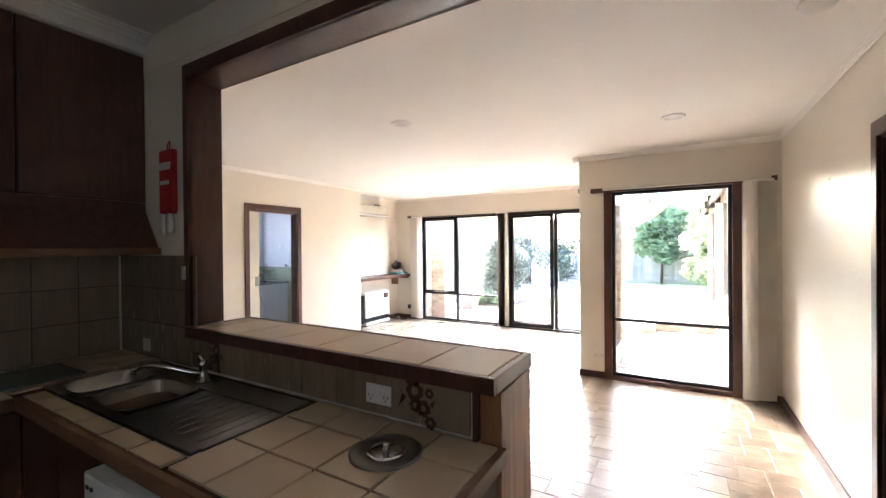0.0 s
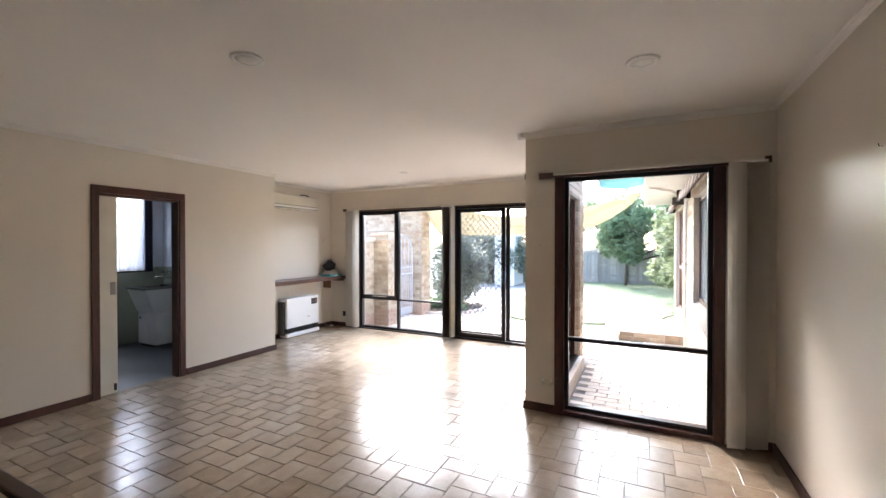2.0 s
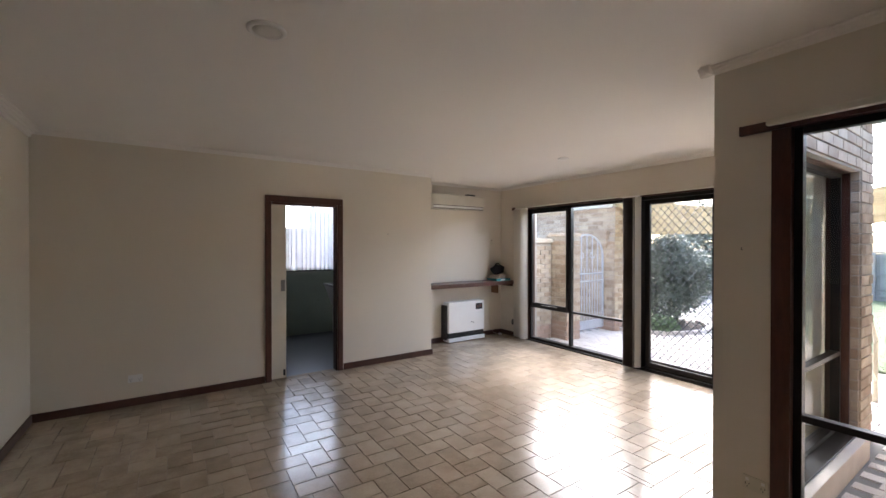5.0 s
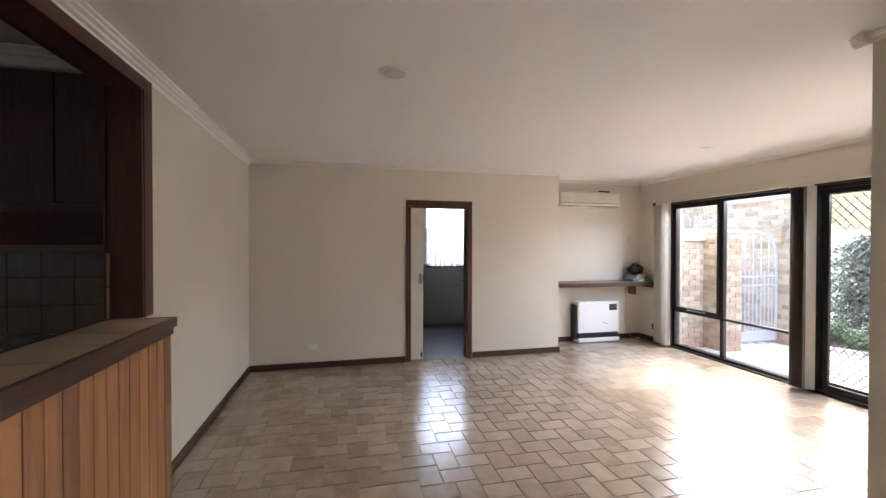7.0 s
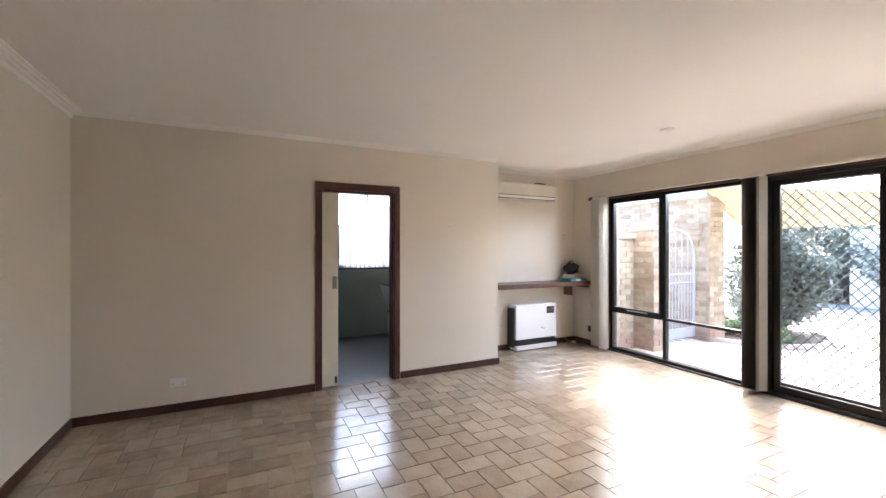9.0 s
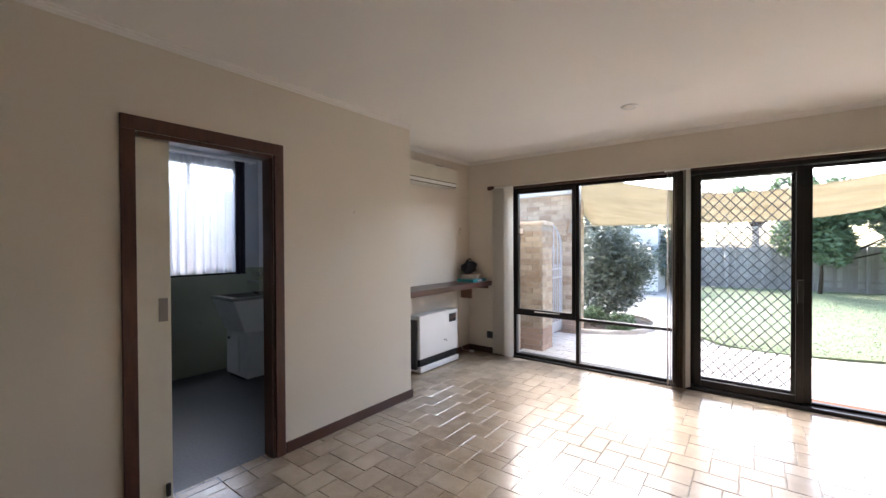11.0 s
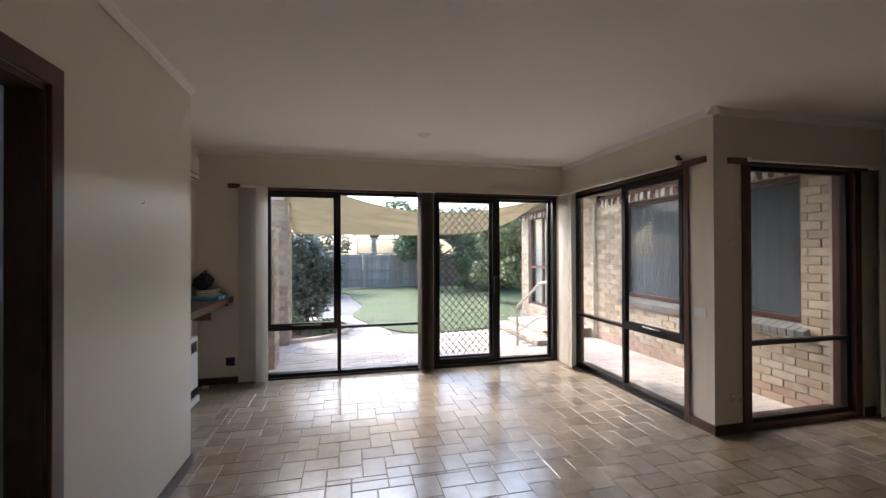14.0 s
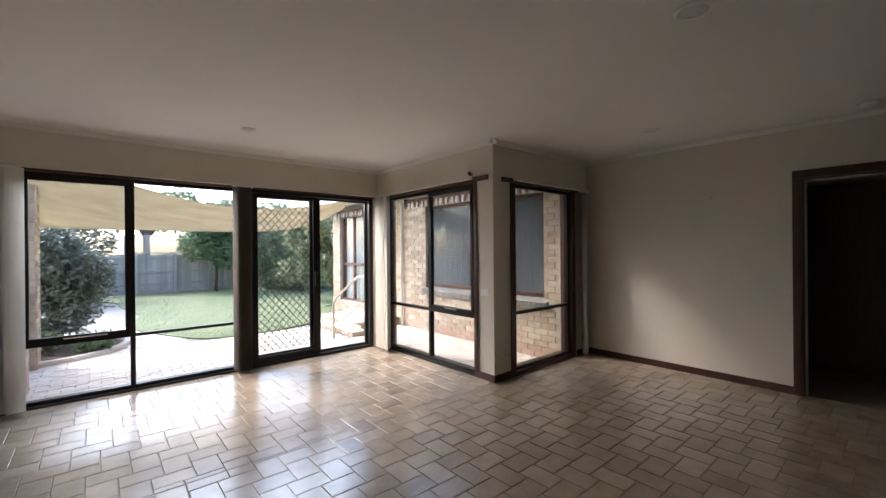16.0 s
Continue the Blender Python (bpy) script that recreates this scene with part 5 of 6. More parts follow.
while x > -2.12:
    w = 0.262
    x0 = max(x - w, -2.12)
    y0 = by0 + 0.03 if x0 > bx0 - 0.001 else 1.37
    mesh("tile", B((x0 + 0.004, x - 0.004, y0, by1 - 0.03, bz - 0.012, bz - 0.001), bevel=0.002), M_BENCH, bar)
    x = x0
    if x - 0.02 < -2.12:
        break
mesh("tile_bed", B((-2.95, -2.9445, -1.2, 1.18, 0.9, 1.505)), M_GROUT2, kb)
mesh("tile_bed", B((-2.944, -2.155, 1.1945, 1.2, 0.9, 1.49)), M_GROUT2, kb)
# kitchen face of the servery wall
i = 0
x = -0.50
mesh("corner_post", B((-0.47, -0.398, 1.20, 1.34, 0, 1.063), bevel=0.003), M_CEDAR, kb, "red-brown end boards")
mesh("end_board", B((-0.47, -0.402, 1.34, 1.50, 0, 1.063), bevel=0.003), M_CEDAR, kb, "red-brown end boards")
mesh("end_board", B((-0.49, -0.47, 1.18, 1.205, 0.9, 1.063), bevel=0.002), M_TRIM, kb)
while x > -2.93:
    x0 = max(x - 0.20, -2.95)
    mesh("wall_tile", B((x0 + 0.0025, x - 0.0025, 1.193, 1.201, 0.905, 1.06 if x0 > -2.2 else 1.10), bevel=0.0015), M_SPLASH, kb)
    if x0 < -2.2:
        mesh("wall_tile", B((x0 + 0.0025, x - 0.0025, 1.193, 1.201, 1.105, 1.30), bevel=0.0015), M_SPLASH, kb)
        mesh("wall_tile", B((x0 + 0.0025, x - 0.0025, 1.193, 1.201, 1.305, 1.49), bevel=0.0015), M_SPLASH, kb)
    x = x0
for yy in [1.18 - 0.2 * k for k in range(12)]:
    for z0 in (0.905, 1.105, 1.305):
        mesh("wall_tile", B((-2.95, -2.942, yy - 0.195, yy, z0, z0 + 0.195), bevel=0.0015), M_SPLASH, kb)


def fish(cx, cz, s, flip=1):
    """A brown fish print of rings, fins and a curled body on a wall tile."""
    bm = bmesh.new()
    for (u, v_, r, w) in ((0.0, 0.25, 0.30, 0.17), (0.30, -0.22, 0.25, 0.16), (0.55, -0.60, 0.19, 0.13), (0.02, -0.18, 0.20, 0.12), (0.52, 0.25, 0.15, 0.10)):
        N = 18
        inner = [bm.verts.new((cx + flip * s * (u + (r - w) * math.cos(6.283 * k / N)), 1.1905, cz + s * (v_ + (r - w) * math.sin(6.283 * k / N)))) for k in range(N)]
        outer = [bm.verts.new((cx + flip * s * (u + r * (1 + 0.12 * math.sin(k * 2.3)) * math.cos(6.283 * k / N)), 1.1905, cz + s * (v_ + r * (1 + 0.12 * math.sin(k * 2.3)) * math.sin(6.283 * k / N)))) for k in range(N)]
        for k in range(N):
            bm.faces.new((inner[k], inner[(k + 1) % N], outer[(k + 1) % N], outer[k]))
    for pts in (((-0.62, 0.35), (-0.45, 0.1), (-0.62, -0.35), (-0.32, 0.0)), ((0.0, 0.62), (0.55, 0.78), (0.72, 0.55), (0.3, 0.52)), ((-0.35, 0.45), (-0.1, 0.75), (0.1, 0.55), (-0.15, 0.42)), ((0.55, -0.05), (0.72, 0.12), (0.62, -0.2))):
        bm.faces.new([bm.verts.new((cx + flip * s * a, 1.1905, cz + s * b)) for a, b in pts])
    return mesh("fish_print", bm, M_FISH, kb, "brown fish pattern fired on a tile")


fish(-0.72, 0.99, 0.118)
fish(-1.92, 0.99, 0.10, -1)
plate("power_socket", "y-", 1.193, -0.88, 0.98, 0.115, 0.072, M_WHITE, "white double power socket on the kitchen splashback tiles", two)
plate("power_socket", "y-", 1.193, -2.62, 0.965, 0.075, 0.072, M_CREAMP, "cream power socket on dark splashback tiles in the corner", two[:0])
plate("light_switch", "y-", 1.17, -2.165, 1.40, 0.03, 0.07, M_CREAMP, "small cream switch on the dark opening frame", [], "light switch")

bench = thing("kitchen_worktop", (-1.6, 0.9, 0.86), "brown tiled L-shaped kitchen worktop with timber edge", "worktop")
mesh("bed", B((-1.19, -0.40, 0.60, 1.192, 0.85, 0.892), (-2.36, -1.19, 0.60, 0.68, 0.85, 0.892), (-2.44, -1.19, 1.15, 1.192, 0.85, 0.892), (-2.94, -2.43, -0.9, 1.192, 0.85, 0.892), (-2.43, -2.36, -0.9, 0.68, 0.85, 0.892)), M_GROUT2, bench)
mesh("edge_strip", B((-2.335, -0.375, 0.572, 0.598, 0.85, 0.90), (-2.358, -2.335, -0.9, 0.598, 0.85, 0.90), (-0.399, -0.375, 0.598, 1.192, 0.85, 0.90), bevel=0.003), M_CAB2, bench, "mid-brown timber edge")
tw = 0.203


def btile(x0, x1, y0, y1):
    mesh("tile", B((x0 + 0.0045, x1 - 0.0045, y0 + 0.0045, y1 - 0.0045, 0.888, 0.90), bevel=0.002), M_BENCH, bench)


for ax in range(4):
    x1 = -0.40 - ax * tw
    for (y0, y1) in ((1.02, 1.19), (0.815, 1.02), (0.612, 0.815)):
        x0 = max(x1 - tw, -1.19)
        if x1 - x0 > 0.02:
            btile(x0, x1, y0, y1)
x = -1.205
while x > -2.36:
    btile(max(x - tw, -2.36), x, 0.60, 0.68)
    x -= tw
for yy in [1.19 - tw * k for k in range(10)]:
    btile(-2.94, -2.74, yy - tw, yy)
    btile(-2.74, -2.54, yy - tw, yy)
    btile(-2.54, -2.44 if yy > 0.7 else -2.36, yy - tw, yy)
sink = thing("kitchen_sink", (-1.8, 0.9, 0.9), "stainless steel double-bowl kitchen sink with drainer set in the tiled worktop", "sink")
sx0, sx1, sy0, sy1, sz = -2.43, -1.20, 0.685, 1.148, 0.906


def bowl(cx, cy, rx, ry, depth):
    bm = bmesh.new()
    N = 40

    def sup(r1, r2, z):
        out = []
        for k in range(N):
            a = 2 * math.pi * k / N
            c, s = math.cos(a), math.sin(a)
            out.append(bm.verts.new((cx + r1 * math.copysign(abs(c) ** 0.5, c), cy + r2 * math.copysign(abs(s) ** 0.5, s), z)))
        return out
    rings = [sup(rx + 0.012, ry + 0.012, sz + 0.0015), sup(rx + 0.004, ry + 0.004, sz + 0.004), sup(rx, ry, sz - 0.004), sup(rx - 0.012, ry - 0.012, sz - depth * 0.8), sup(rx - 0.05, ry - 0.05, sz - depth)]
    for A, C in zip(rings, rings[1:]):
        for k in range(N):
            bm.faces.new((A[k], A[(k + 1) % N], C[(k + 1) % N], C[k]))
    bm.faces.new(rings[-1])
    bmesh.ops.recalc_face_normals(bm, faces=bm.faces)
    for f in bm.faces:
        f.normal_flip()
    return bm


mesh("deck", B((sx0, sx1, sy0, sy0 + 0.035, sz - 0.012, sz), (sx0, sx1, sy1 - 0.125, sy1, sz - 0.012, sz), (sx0, sx0 + 0.03, sy0 + 0.035, sy1 - 0.125, sz - 0.012, sz), (-2.125, -2.07, sy0 + 0.035, sy1 - 0.125, sz - 0.012, sz), bevel=0.002), M_STEEL, sink)
mesh("drainer", B((-1.72, sx1, sy0 + 0.035, sy1 - 0.125, sz - 0.016, sz - 0.005), bevel=0.002), M_STEEL, sink)
mesh("bowl", bowl(-2.257, 0.872, 0.135, 0.150, 0.13), M_STEEL, sink, smooth=True)
mesh("bowl", bowl(-1.902, 0.872, 0.170, 0.150, 0.17), M_STEEL, sink, smooth=True)
mesh("drainer_ribs", B(*[(-1.66 + k * 0.055, -1.64 + k * 0.055, sy0 + 0.06, sy1 - 0.10, sz - 0.006, sz - 0.0035) for k in range(8)], bevel=0.002), M_STEEL, sink)
tap = thing("kitchen_tap", (-1.83, 1.075, 0.906), "chrome mixer tap with long curved spout over the sink", "tap")
mesh("body", lathe(bmesh.new(), [(0.03, 0), (0.028, 0.012), (0.019, 0.02), (0.017, 0.07), (0.02, 0.075), (0.02, 0.095), (0.012, 0.105)], (-1.83, 1.075, 0.906), 16), M_CHROME, tap, smooth=True)
mesh("spout", tube(bmesh.new(), [(-1.83, 1.075, 0.945), (-1.86, 1.04, 0.955), (-1.92, 0.98, 0.985), (-1.97, 0.93, 1.0), (-2.01, 0.90, 1.0), (-2.03, 0.885, 0.985), (-2.035, 0.88, 0.965)], 0.011, 10), M_CHROME, tap, smooth=True)
mesh("lever", tube(bmesh.new(), [(-1.83, 1.075, 1.008), (-1.89, 1.085, 1.028), (-1.915, 1.085, 1.024)], 0.007, 8), M_CHROME, tap, smooth=True)
rt = thing("round_bench_insert", (-0.69, 0.99, 0.9), "round stainless steel bin lid with knob in tiled worktop", "bench bin lid")
mesh("flange", lathe(bmesh.new(), [(0.112, 0.0), (0.112, 0.004), (0.104, 0.007), (0.07, 0.004), (0.064, 0.002)], (-0.69, 0.99, 0.900), 40), M_STEEL, rt, smooth=True)
mesh("cup", lathe(bmesh.new(), [(0.062, 0.004), (0.058, 0.009), (0.045, 0.008), (0.03, 0.006)], (-0.685, 0.985, 0.901), 32), M_CHROME, rt, smooth=True)
mesh("knob", lathe(bmesh.new(), [(0.010, 0.006), (0.008, 0.02), (0.013, 0.026), (0.010, 0.032)], (-0.685, 0.985, 0.901), 16), M_CHROME, rt, smooth=True)
cb = thing("glass_cutting_board", (-2.62, 0.62, 0.9), "green-grey glass board lying on the worktop beside the sink", "cutting board")
mesh("board", B((-2.86, -2.50, 0.30, 0.87, 0.9005, 0.909), bevel=0.003), M_COOK, cb)


def kcab(name, x0, x1, y0, y1, z0, z1, doors, axis, label):
    """A cabinet unit; doors: spans along its front. axis 'x': front looks +x; '-y': front looks -y."""
    ob = thing(name, ((x0 + x1) / 2, (y0 + y1) / 2, z0), label, "kitchen cabinet")
    mesh("carcass", B((x0, x1, y0, y1, z0, z1)), M_CAB, ob)
    for a0, a1 in doors:
        if axis == "x":
            d = mesh("door", B((x1, x1 + 0.018, a0 + 0.003, a1 - 0.003, z0 + 0.01, z1 - 0.01), bevel=0.004), M_CAB, ob, "dark stained timber door")
        else:
            d = mesh("door", B((a0 + 0.003, a1 - 0.003, y0 - 0.018, y0, z0 + 0.01, z1 - 0.01), bevel=0.004), M_CAB, ob, "dark stained timber door")
    return ob


KU = "dark stained timber wall cabinet above the range hood"
kcab("wall_cabinet", -2.949, -2.638, 0.66, 1.199, 1.80, 2.655, [(0.66, 1.19)], "x", KU)
kcab("wall_cabinet", -2.949, -2.638, 0.0, 0.655, 1.80, 2.655, [(0.0, 0.655)], "x", KU)
kcab("wall_cabinet", -2.949, -2.638, -0.7, -0.005, 1.80, 2.655, [(-0.7, -0.35), (-0.35, -0.005)], "x", KU)
kcab("wall_cabinet", -2.949, -2.638, -1.99, -0.71, 1.50, 2.655, [(-1.99, -1.35), (-1.35, -0.71)], "x", "dark stained timber wall cabinet in the kitchen corner")
mesh("bulkhead", B((-2.949, -2.63, -1.99, 1.199, 2.66, 2.759)), M_WALL, kind="structure")
hood = thing("range_hood", (-2.7, 0.3, 1.5), "dark timber canopy range hood with lighter timber lip", "range hood")
bm = bmesh.new()
hp = [(-2.949, 1.795), (-2.62, 1.795), (-2.615, 1.74), (-2.47, 1.53), (-2.949, 1.53)]
A = [bm.verts.new((x, -0.7, z)) for x, z in hp]
C = [bm.verts.new((x, 1.19, z)) for x, z in hp]
for k in range(5):
    bm.faces.new((A[k], A[(k + 1) % 5], C[(k + 1) % 5], C[k]))
bm.faces.new(A[::-1])
bm.faces.new(C)
bmesh.ops.recalc_face_normals(bm, faces=bm.faces)
mesh("canopy", bm, M_CAB, hood)
mesh("lip", B((-2.475, -2.445, -0.7, 1.192, 1.495, 1.535), bevel=0.004), M_CAB2, hood, "lighter timber lip")
mesh("filter", B((-2.93, -2.48, -0.68, 1.18, 1.515, 1.529)), M_ALU, hood)
kcab("base_cabinet", -2.33, -1.54, 0.612, 1.19, 0.1, 0.848, [(-2.33, -1.935), (-1.935, -1.54)], "-y", "dark stained timber base cabinet under the sink")
kcab("base_cabinet", -0.99, -0.41, 0.612, 1.19, 0.1, 0.848, [(-0.99, -0.70), (-0.70, -0.41)], "-y", "dark stained timber base cabinet at the end of the worktop")
kcab("base_cabinet", -2.949, -2.37, -0.9, 0.60, 0.1, 0.848, [(-0.9, -0.4), (-0.4, 0.1), (0.1, 0.60)], "x", "dark stained timber base cabinet along the kitchen wall")
dw = thing("dishwasher", (-1.3, 0.9, 0.1), "white dishwasher under the tiled worktop", "dishwasher")
mesh("cabinet", B((-1.53, -1.0, 0.63, 1.18, 0.08, 0.845)), M_WHITE, dw)
mesh("door", B((-1.53, -1.0, 0.60, 0.63, 0.12, 0.72), bevel=0.008), M_WHITE, dw)
mesh("control_panel", B((-1.53, -1.0, 0.535, 0.63, 0.73, 0.835), bevel=0.014), M_WHITE, dw, "white curved control panel")
mesh("button", B((-1.50, -1.485, 0.531, 0.536, 0.79, 0.80), (-1.47, -1.455, 0.531, 0.536, 0.79, 0.80)), M_BLACK, dw)
om = thing("oven_mitt", (-2.33, 1.19, 1.9), "red quilted double oven mitt hanging on the kitchen wall", "oven mitt")
mesh("pad", B((-2.41, -2.27, 1.165, 1.197, 1.72, 2.07), bevel=0.012), M_RED, om)
mesh("stripe", B((-2.395, -2.285, 1.162, 1.166, 1.96, 2.0), (-2.39, -2.30, 1.162, 1.166, 1.88, 1.90)), M_CLOTH, om)
mesh("loop", tube(bmesh.new(), [(-2.34, 1.18, 2.07), (-2.345, 1.18, 2.10), (-2.33, 1.185, 2.12), (-2.32, 1.18, 2.07)], 0.004, 6), M_RED, om)
tg = thing("hanging_tassels", (-2.35, 1.18, 1.6), "two short white cloth tails hanging under the red mitt", "cloth")
for x, z in ((-2.39, 1.60), (-2.32, 1.615)):
    mesh("tail", tube(bmesh.new(), [(x, 1.18, 1.73), (x + 0.004, 1.18, z + 0.04), (x, 1.18, z)], [0.012, 0.018, 0.015], 8), M_CLOTH, tg, smooth=True)

# cedar boards on the room side
lin = tagged(new("servery_cladding"), kind="structure", label="vertical red cedar boards under the servery bar")
x, rnd = -0.475, random.Random(4)
while x > -2.12:
    x0 = max(x - 0.092, -2.14)
    mesh("board", B((x0 + 0.002, x - 0.002, 1.341, 1.502 + rnd.uniform(-0.001, 0.001), 0.0, bz - 0.056), bevel=0.004), M_CEDAR, lin)
    x = x0
    if x <= -2.139:
        break
mesh("top_strip", B((-2.14, -0.43, 1.503, 1.512, 1.02, bz - 0.056), bevel=0.002), M_SKIRT, lin, "dark strip under the bar")

# ---- hall seen through the east doorway ----
mesh("hall_door_frame", B((2.16, 2.2, 2.2, 2.27, 0, 2.1), (2.16, 2.2, 3.05, 3.12, 0, 2.1), (2.16, 2.2, 2.27, 3.05, 2.03, 2.1)), M_TRIM, kind="structure")
mesh("hall_door_leaf", B((2.17, 2.19, 2.27, 3.05, 0.01, 2.03)), M_CAB, kind="structure")


# ---- bricks ----
def rect_minus(a0, a1, z0, z1, holes):
    return not any(h[0] - 0.02 < (a0 + a1) / 2 < h[1] + 0.02 and h[2] - 0.02 < (z0 + z1) / 2 < h[3] + 0.02 for h in holes)


brick_me = {}


def brick_mesh(w, d, h, m):
    key = (round(w, 3), round(d, 3), round(h, 3), m.name)
    if key not in brick_me:
        bm = B((-w / 2, w / 2, -d / 2, d / 2, -h / 2, h / 2), bevel=0)
        bmesh.ops.bevel(bm, geom=[e for e in bm.edges if abs(e.verts[0].co.y - e.verts[1].co.y) < 1e-6 and e.verts[0].co.y < 0] , offset=0.004, segments=1, affect="EDGES")
        me = bpy.data.meshes.new("brick")
        bm.to_mesh(me)
        bm.free()
        me.materials.append(m)
        brick_me[key] = me
    return brick_me[key]


def lay(name, parent_label, axis, face, side, a0, a1, z0, z1, holes, seed, red_to=None, cap=300, near=None):
    """Courses of bricks proud of a wall's face. side: the way the face looks along its axis."""
    rnd = random.Random(seed)
    par = tagged(new(name), kind="structure", label=parent_label)
    todo = []
    zc, course = z0, 0
    while zc + 0.07 < z1:
        a = a0 - (0.12 if course % 2 else 0.0)
        while a < a1 - 0.02:
            p, q = max(a, a0), min(a + 0.230, a1)
            # cut the brick at the holes' edges
            segs = [(p, q)]
            for h in holes:
                if h[2] - 0.03 < zc + 0.038 < h[3] + 0.03:
                    ns = []
                    for s0, s1 in segs:
                        if h[1] <= s0 or h[0] >= s1:
                            ns.append((s0, s1))
                        else:
                            if h[0] - s0 > 0.03:
                                ns.append((s0, h[0] - 0.002))
                            if s1 - h[1] > 0.03:
                                ns.append((h[1] + 0.002, s1))
                    segs = ns
            for s0, s1 in segs:
                if s1 - s0 > 0.03:
                    todo.append(((s0 + s1) / 2, zc + 0.038, round((s1 - s0) / 0.01) * 0.01))
            a += 0.240
        zc += 0.086
        course += 1
    if near is not None:
        todo.sort(key=lambda t: (t[0] - near) ** 2 + (t[1] - 1.2) ** 2)
    stuff = bmesh.new()
    for i, (a, z, w) in enumerate(todo):
        m = M_BRICKR if red_to is not None and z < red_to else M_BRICK
        d = 0.016
        off = face + side * (d / 2 - 0.004 + rnd.uniform(-0.0015, 0.0015))
        if i < cap:
            o = new("brick", brick_mesh(w, d, 0.076, m))
            o.parent = par
            if axis == "x":
                o.location, o.rotation_euler = (off, a, z), (0, 0, radians(90 if side > 0 else -90))
            else:
                o.location, o.rotation_euler = (a, off, z), (0, 0, radians(180 if side > 0 else 0))
        elif axis == "x":
            bx(stuff, off - d / 2, off + d / 2, a - w / 2, a + w / 2, z - 0.038, z + 0.038)
        else:
            bx(stuff, a - w / 2, a + w / 2, off - d / 2, off + d / 2, z - 0.038, z + 0.038)
    if len(todo) > cap:
        mesh("brickwork", stuff, M_BRICK_R, par, kind="stuff", label="cream bricks past the nearest ones")
    else:
        stuff.free()


lay("wing_bricks", "cream clay brick courses of the wing wall", "x", XG, -1, YA + 0.24, 12.2, G + 0.0, 2.48, [(5.50, 8.20, 0.62, 2.22), (9.95, 11.80, 0.12, 2.28)], 1, G + 0.17, 300, 6.5)
for (y0, y1, zz) in ((5.42, 8.28, 0.64),):
    n = int((y1 - y0) / 0.086)
    for i in range(n):
        y = y0 + i * 0.086
        bm = bmesh.new()
        v = [bm.verts.new(p) for p in ((XG - 0.075, y + 0.004, zz - 0.075), (XG + 0.07, y + 0.004, zz - 0.02), (XG + 0.07, y + 0.004, zz + 0.055), (XG - 0.09, y + 0.004, zz + 0.0))]
        w_ = [bm.verts.new((p.co.x, y + 0.080, p.co.z)) for p in v]
        for k in range(4):
            bm.faces.new((v[k], v[(k + 1) % 4], w_[(k + 1) % 4], w_[k]))
        bm.faces.new(v[::-1])
        bm.faces.new(w_)
        bmesh.ops.recalc_face_normals(bm, faces=bm.faces)
        mesh("brick", bm, M_CONC, sill)
lay("pier_bricks", "cream brick pier at the corner of the extension", "x", XP + 0.19, 1, 7.08, YN + 0.22, G, 2.58, [], 2, G + 0.17)
lay("pier_bricks", "cream brick lintel courses over the extension window", "x", XP + 0.19, 1, YA + 0.26, 7.07, 2.17, 2.58, [], 3)
lay("pier_bricks", "cream brick reveal of the extension pier", "y", 7.065, -1, XP + 0.10, XP + 0.19, G, 2.16, [], 4)
lay("outer_bricks", "cream brick outer face beside the sliding door", "y", YN + 0.22, 1, -5.4, -0.76, 2.2, 2.6, [], 5)
lay("garden_wall_bricks", "cream brick garden wall below a brick-on-edge cap", "x", -5.05, 1, YN + 0.24, 8.25, G, 1.56, [], 6, G + 0.25)
lay("gate_pier_bricks", "cream brick gate pier with red base", "y", 8.27, -1, -5.08, -4.70, G, 1.70, [], 7, G + 0.34)
lay("gate_pier_bricks", "cream brick gate pier with red base", "x", -4.70, 1, 8.27, 8.63, G, 1.70, [], 8, G + 0.34)
lay("gate_pier_bricks", "cream brick gate pier beside the garage wall", "x", -4.715, 1, 9.72, 10.14, G, 2.36, [], 9, G + 0.25)
lay("gate_pier_bricks", "cream brick face of the far gate pier", "y", 9.72, -1, -5.25, -4.72, G, 1.70, [], 10, G + 0.25)
lay("garage_bricks", "cream brick garage wall behind the garden gate", "y", 9.92, -1, -8.6, -4.72, G, 2.34, [], 11, None, 300, -5.5)
mesh("wall_cap", B((-5.20, -5.0, YN + 0.22, 8.27, 1.60, 1.68), (-5.12, -4.68, 8.25, 8.65, 1.72, 1.78), bevel=0.01), M_BRICK, kind="structure", label="brick coping")
for i, (x0, z0) in enumerate(((-4.94, 1.50), (-4.92, 1.59), (-4.90, 1.68), (-4.88, 1.77))):
    mesh("corbel", B((-5.25, x0 + 0.06, 9.60 + 0.02 * (3 - i), 9.72, z0, z0 + 0.08), bevel=0.004), M_BRICK, kind="structure", label="stepped corbel bricks")
for (par, x0, x1, y0, z0, rows) in ((steps, -0.60, -0.34, 8.68, G - 0.002, 1), (steps, -0.32, XG, 9.12, G - 0.010, 1), (steps, -0.32, XG, 9.12, G + 0.068, 1)):
    x = x0
    while x < x1 - 0.05:
        o = new("brick", brick_mesh(0.23, 0.02, 0.074, M_BRICK))
        o.parent, o.location = par, (min(x + 0.115, x1 - 0.115), y0 - 0.004, z0 + 0.042)
        x += 0.24
y = 8.97
while y < 10.5:
    for (xx, z0) in ((-0.60, G - 0.002), (-0.32, G + 0.066)):
        o = new("brick", brick_mesh(0.23, 0.02, 0.074, M_BRICK))
        o.parent, o.location, o.rotation_euler = steps, (xx - 0.004, y, z0 + 0.042), (0, 0, radians(-90))
    y += 0.24

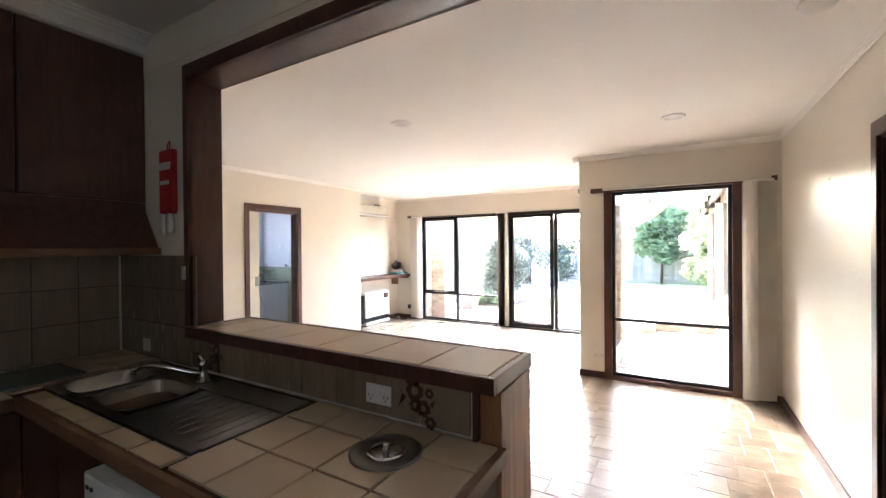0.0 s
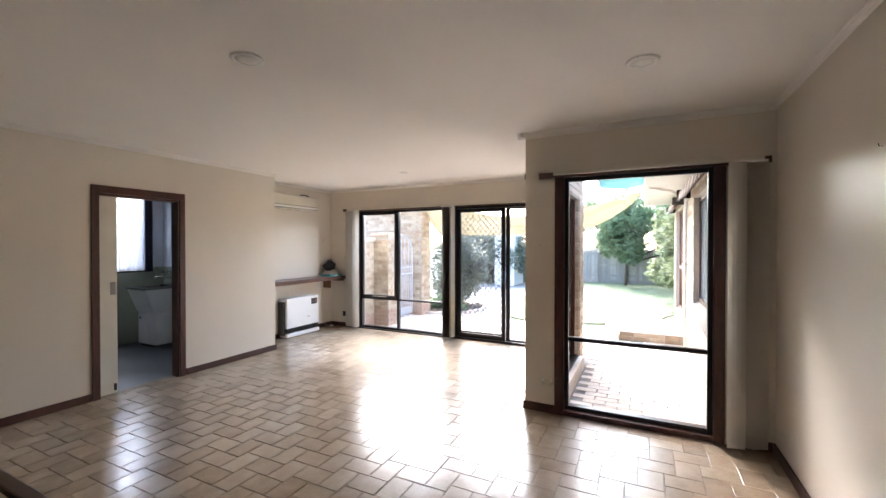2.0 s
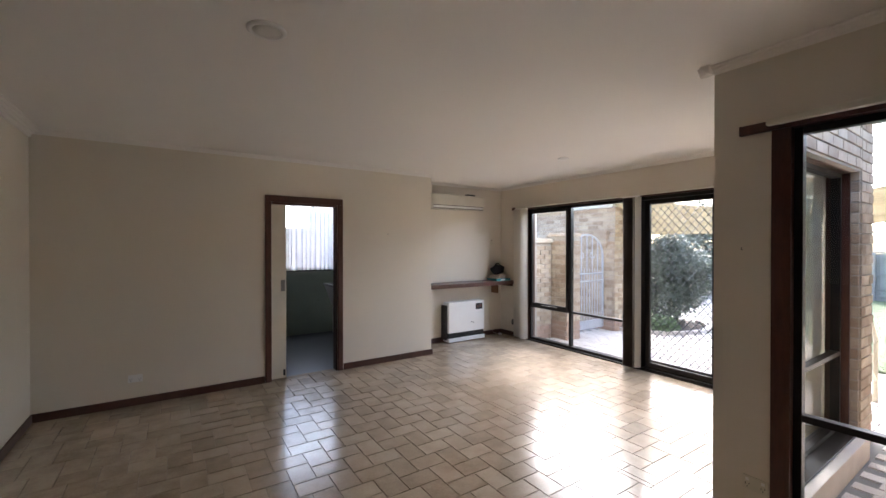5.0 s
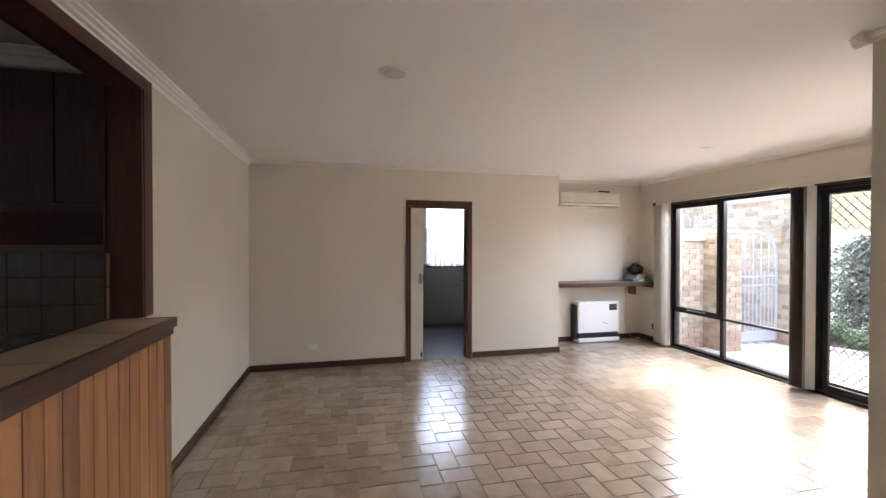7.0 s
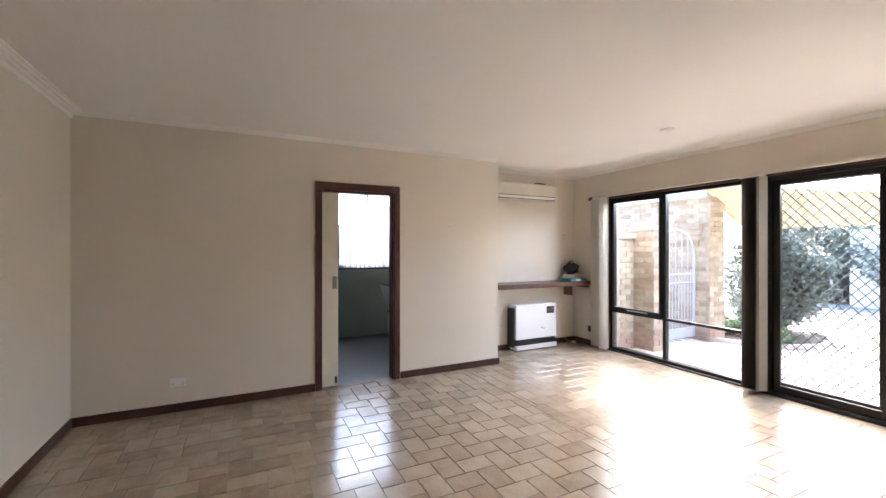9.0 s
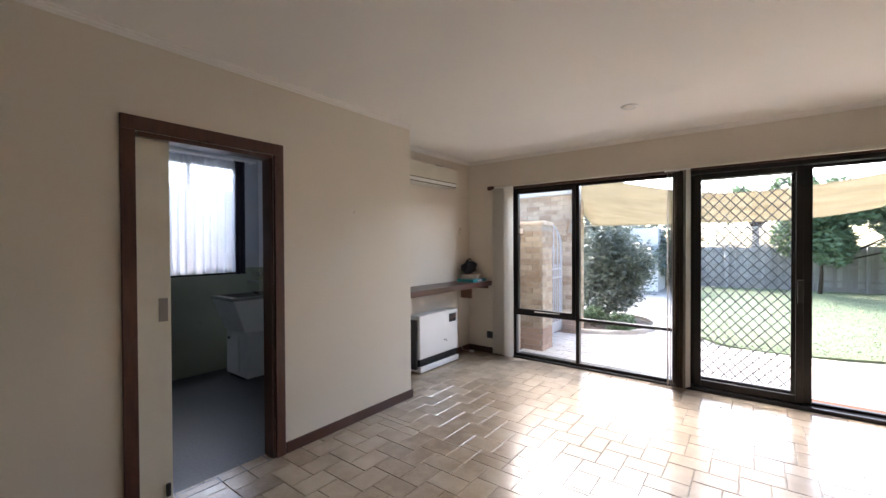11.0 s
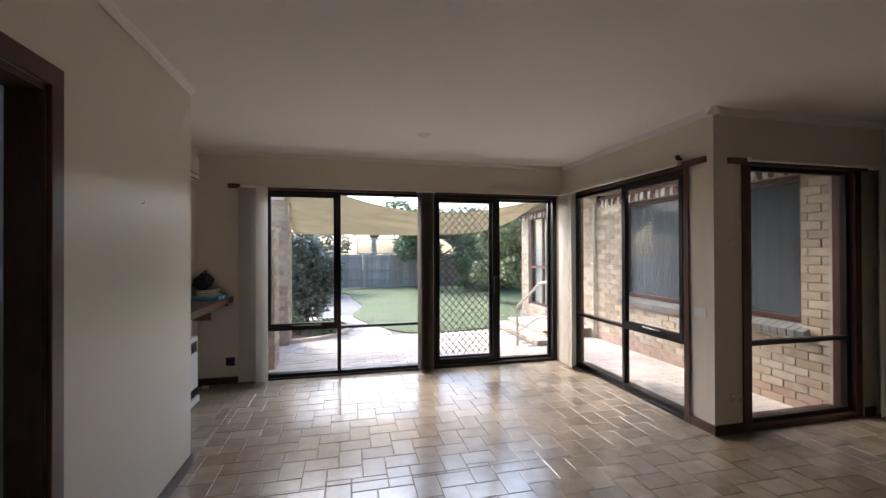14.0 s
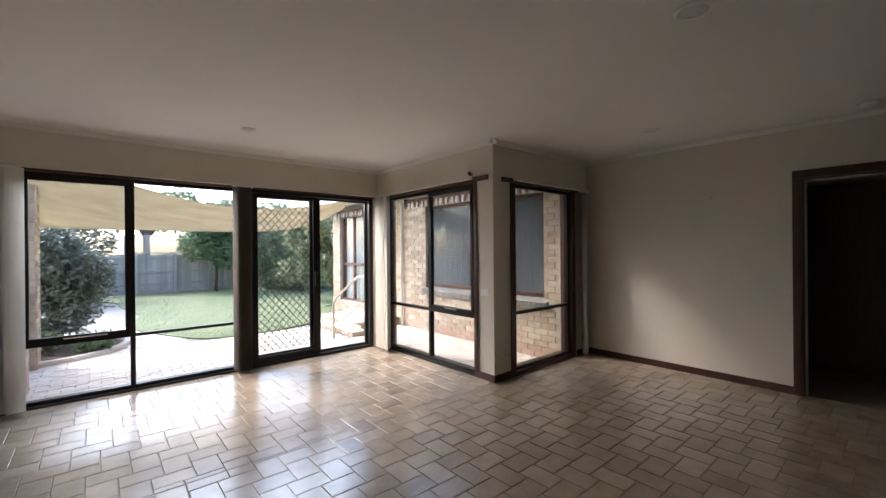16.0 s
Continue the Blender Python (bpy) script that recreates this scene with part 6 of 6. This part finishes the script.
for (x0, x1, ya, yb, zt) in ((-0.62, -0.34, 8.66, 10.6, G + 0.083), (-0.34, XG, 9.10, 10.6, G + 0.153)):
    nx, ny = max(1, round((x1 - x0) / 0.24)), max(1, round((yb - ya) / 0.12))
    for ix in range(nx):
        for iy in range(ny):
            bw, bd = (x1 - x0) / nx, (yb - ya) / ny
            mesh("tread_paver", B((x0 + ix * bw + 0.003, x0 + (ix + 1) * bw - 0.003, ya + iy * bd + 0.003, ya + (iy + 1) * bd - 0.003, zt - 0.008, zt + 0.006)), M_PAVER, steps)

# ---- paving ----
pav = tagged(new("paving"), kind="structure", label="clay pavers laid in stretcher courses on the patio")
bm0 = B((-0.1125, 0.1125, -0.055, 0.055, -0.02, 0.0), bevel=0)
bmesh.ops.bevel(bm0, geom=[e for e in bm0.edges if e.verts[0].co.z > -0.01 and e.verts[1].co.z > -0.01], offset=0.004, segments=1, affect="EDGES")
me_p = bpy.data.meshes.new("paver")
bm0.to_mesh(me_p)
bm0.free()
me_p.materials.append(M_PAVER)
rnd = random.Random(12)
slots = []
for r in range(70):
    y = YA + 0.30 + r * 0.118
    for c in range(50):
        x = -5.0 + c * 0.235 + (0.117 if r % 2 else 0)
        if x > XG + 0.06 or (y < YN + 0.30 and x < XP + 0.36):
            continue
        if y > 10.1 - 0.0 and x > -2.9:
            continue
        if x > -0.72 and 8.66 < y < 10.8 and (x > -0.45 and y > 9.08 or x < 0):
            continue
        if (x + 4.72) ** 2 + (y - 11.15) ** 2 < 1.3 or y > 12.8:
            continue
        slots.append((x, y))
slots.sort(key=lambda s: (s[0] + 0.2) ** 2 * 2 + (s[1] - 6.5) ** 2)
rest = bmesh.new()
for i, (x, y) in enumerate(slots):
    z = G + rnd.uniform(-0.001, 0.003)
    if i < 300:
        o = new("paver", me_p)
        o.parent, o.location = pav, (x, y, z)
    else:
        bx(rest, x - 0.1125, x + 0.1125, y - 0.055, y + 0.055, z - 0.02, z)
mesh("far_pavers", rest, M_PAVER_R, pav, kind="stuff", label="clay pavers past the nearest ones")
mesh("extension_sill", B((XP + 0.10, XP + 0.26, 5.2, 7.06, G - 0.02, 0.005), bevel=0.006), M_PAVER, kind="structure", label="sloping tiled sill under the extension window")
mesh("door_sill", B((-4.7, -0.8, YN + 0.13, YN + 0.30, G - 0.02, -0.02), bevel=0.006), M_CONC, kind="structure", label="pale sill under the sliding door")

# ---- floor tiles ----
L_T, W_T, J = 0.2265, 0.1535, 0.003
ox, oy = -3.463, 3.258
tiles = []
for i in range(-60, 60):
    for j in range(-30, 30):
        x, y = ox + i * W_T + j * L_T, oy - i * W_T + j * L_T
        for (x0, x1, y0, y1) in ((x, x + L_T, y, y + W_T), (x + L_T, x + L_T + W_T, y, y + L_T)):
            for (rx0, rx1, ry0, ry1) in ((XW, XE, YS, YA), (XW, XP, YA, YN), (-5.31, XW, 5.44, YN), (-0.47, XE, 1.2, YS), (-2.3, XE, -1.0, 1.2), (XW - 0.10, XW, 3.30, 4.07), (XP, 0.0, YA, YA + 0.0)):
                a, b, c, d = max(x0, rx0), min(x1, rx1), max(y0, ry0), min(y1, ry1)
                if b - a > 0.008 and d - c > 0.008:
                    tiles.append((a, b, c, d))
tiles.sort(key=lambda t: ((t[0] + t[1]) / 2 + 2.2) ** 2 * 0.35 + ((t[2] + t[3]) / 2 - 3.3) ** 2)
tile_me = {}
rest = bmesh.new()
rnd = random.Random(7)
for k, (a, b, c, d) in enumerate(tiles):
    w, h = b - a - J, d - c - J
    if w < 0.004 or h < 0.004:
        continue
    zt = rnd.uniform(-0.0007, 0.0007)
    tilt = (rnd.uniform(-0.0015, 0.0015), rnd.uniform(-0.0015, 0.0015))
    if k < 300:
        key = (round(w, 4), round(h, 4))
        if key not in tile_me:
            bm = B((-w / 2, w / 2, -h / 2, h / 2, -0.006, 0.0))
            bmesh.ops.bevel(bm, geom=[e for e in bm.edges if e.verts[0].co.z > -0.001 and e.verts[1].co.z > -0.001], offset=0.003, segments=2, affect="EDGES")
            me = bpy.data.meshes.new("floor_tile")
            bm.to_mesh(me)
            bm.free()
            me.materials.append(M_TILE)
            tile_me[key] = me
        o = new("floor_tile", tile_me[key])
        o.parent, o.location, o.rotation_euler = floor, ((a + b) / 2, (c + d) / 2, zt), (*tilt, 0)
    else:
        x0, x1, y0, y1 = a + J / 2, b - J / 2, c + J / 2, d - J / 2
        e = 0.003 if min(w, h) > 0.02 else 0.001
        lo = [rest.verts.new((p, q, -0.008)) for p, q in ((x0, y0), (x1, y0), (x1, y1), (x0, y1))]
        md = [rest.verts.new((p, q, -0.002 + zt)) for p, q in ((x0, y0), (x1, y0), (x1, y1), (x0, y1))]
        tp_ = [rest.verts.new((p, q, zt + tilt[0] * (q - (y0 + y1) / 2) + tilt[1] * (p - (x0 + x1) / 2))) for p, q in ((x0 + e, y0 + e), (x1 - e, y0 + e), (x1 - e, y1 - e), (x0 + e, y1 - e))]
        for A, C in ((lo, md), (md, tp_)):
            for s in range(4):
                rest.faces.new((A[s], A[(s + 1) % 4], C[(s + 1) % 4], C[s]))
        rest.faces.new(tp_)
mesh("far_tiles", rest, M_TILE_R, floor, kind="stuff", label="glazed floor tiles past the nearest ones")
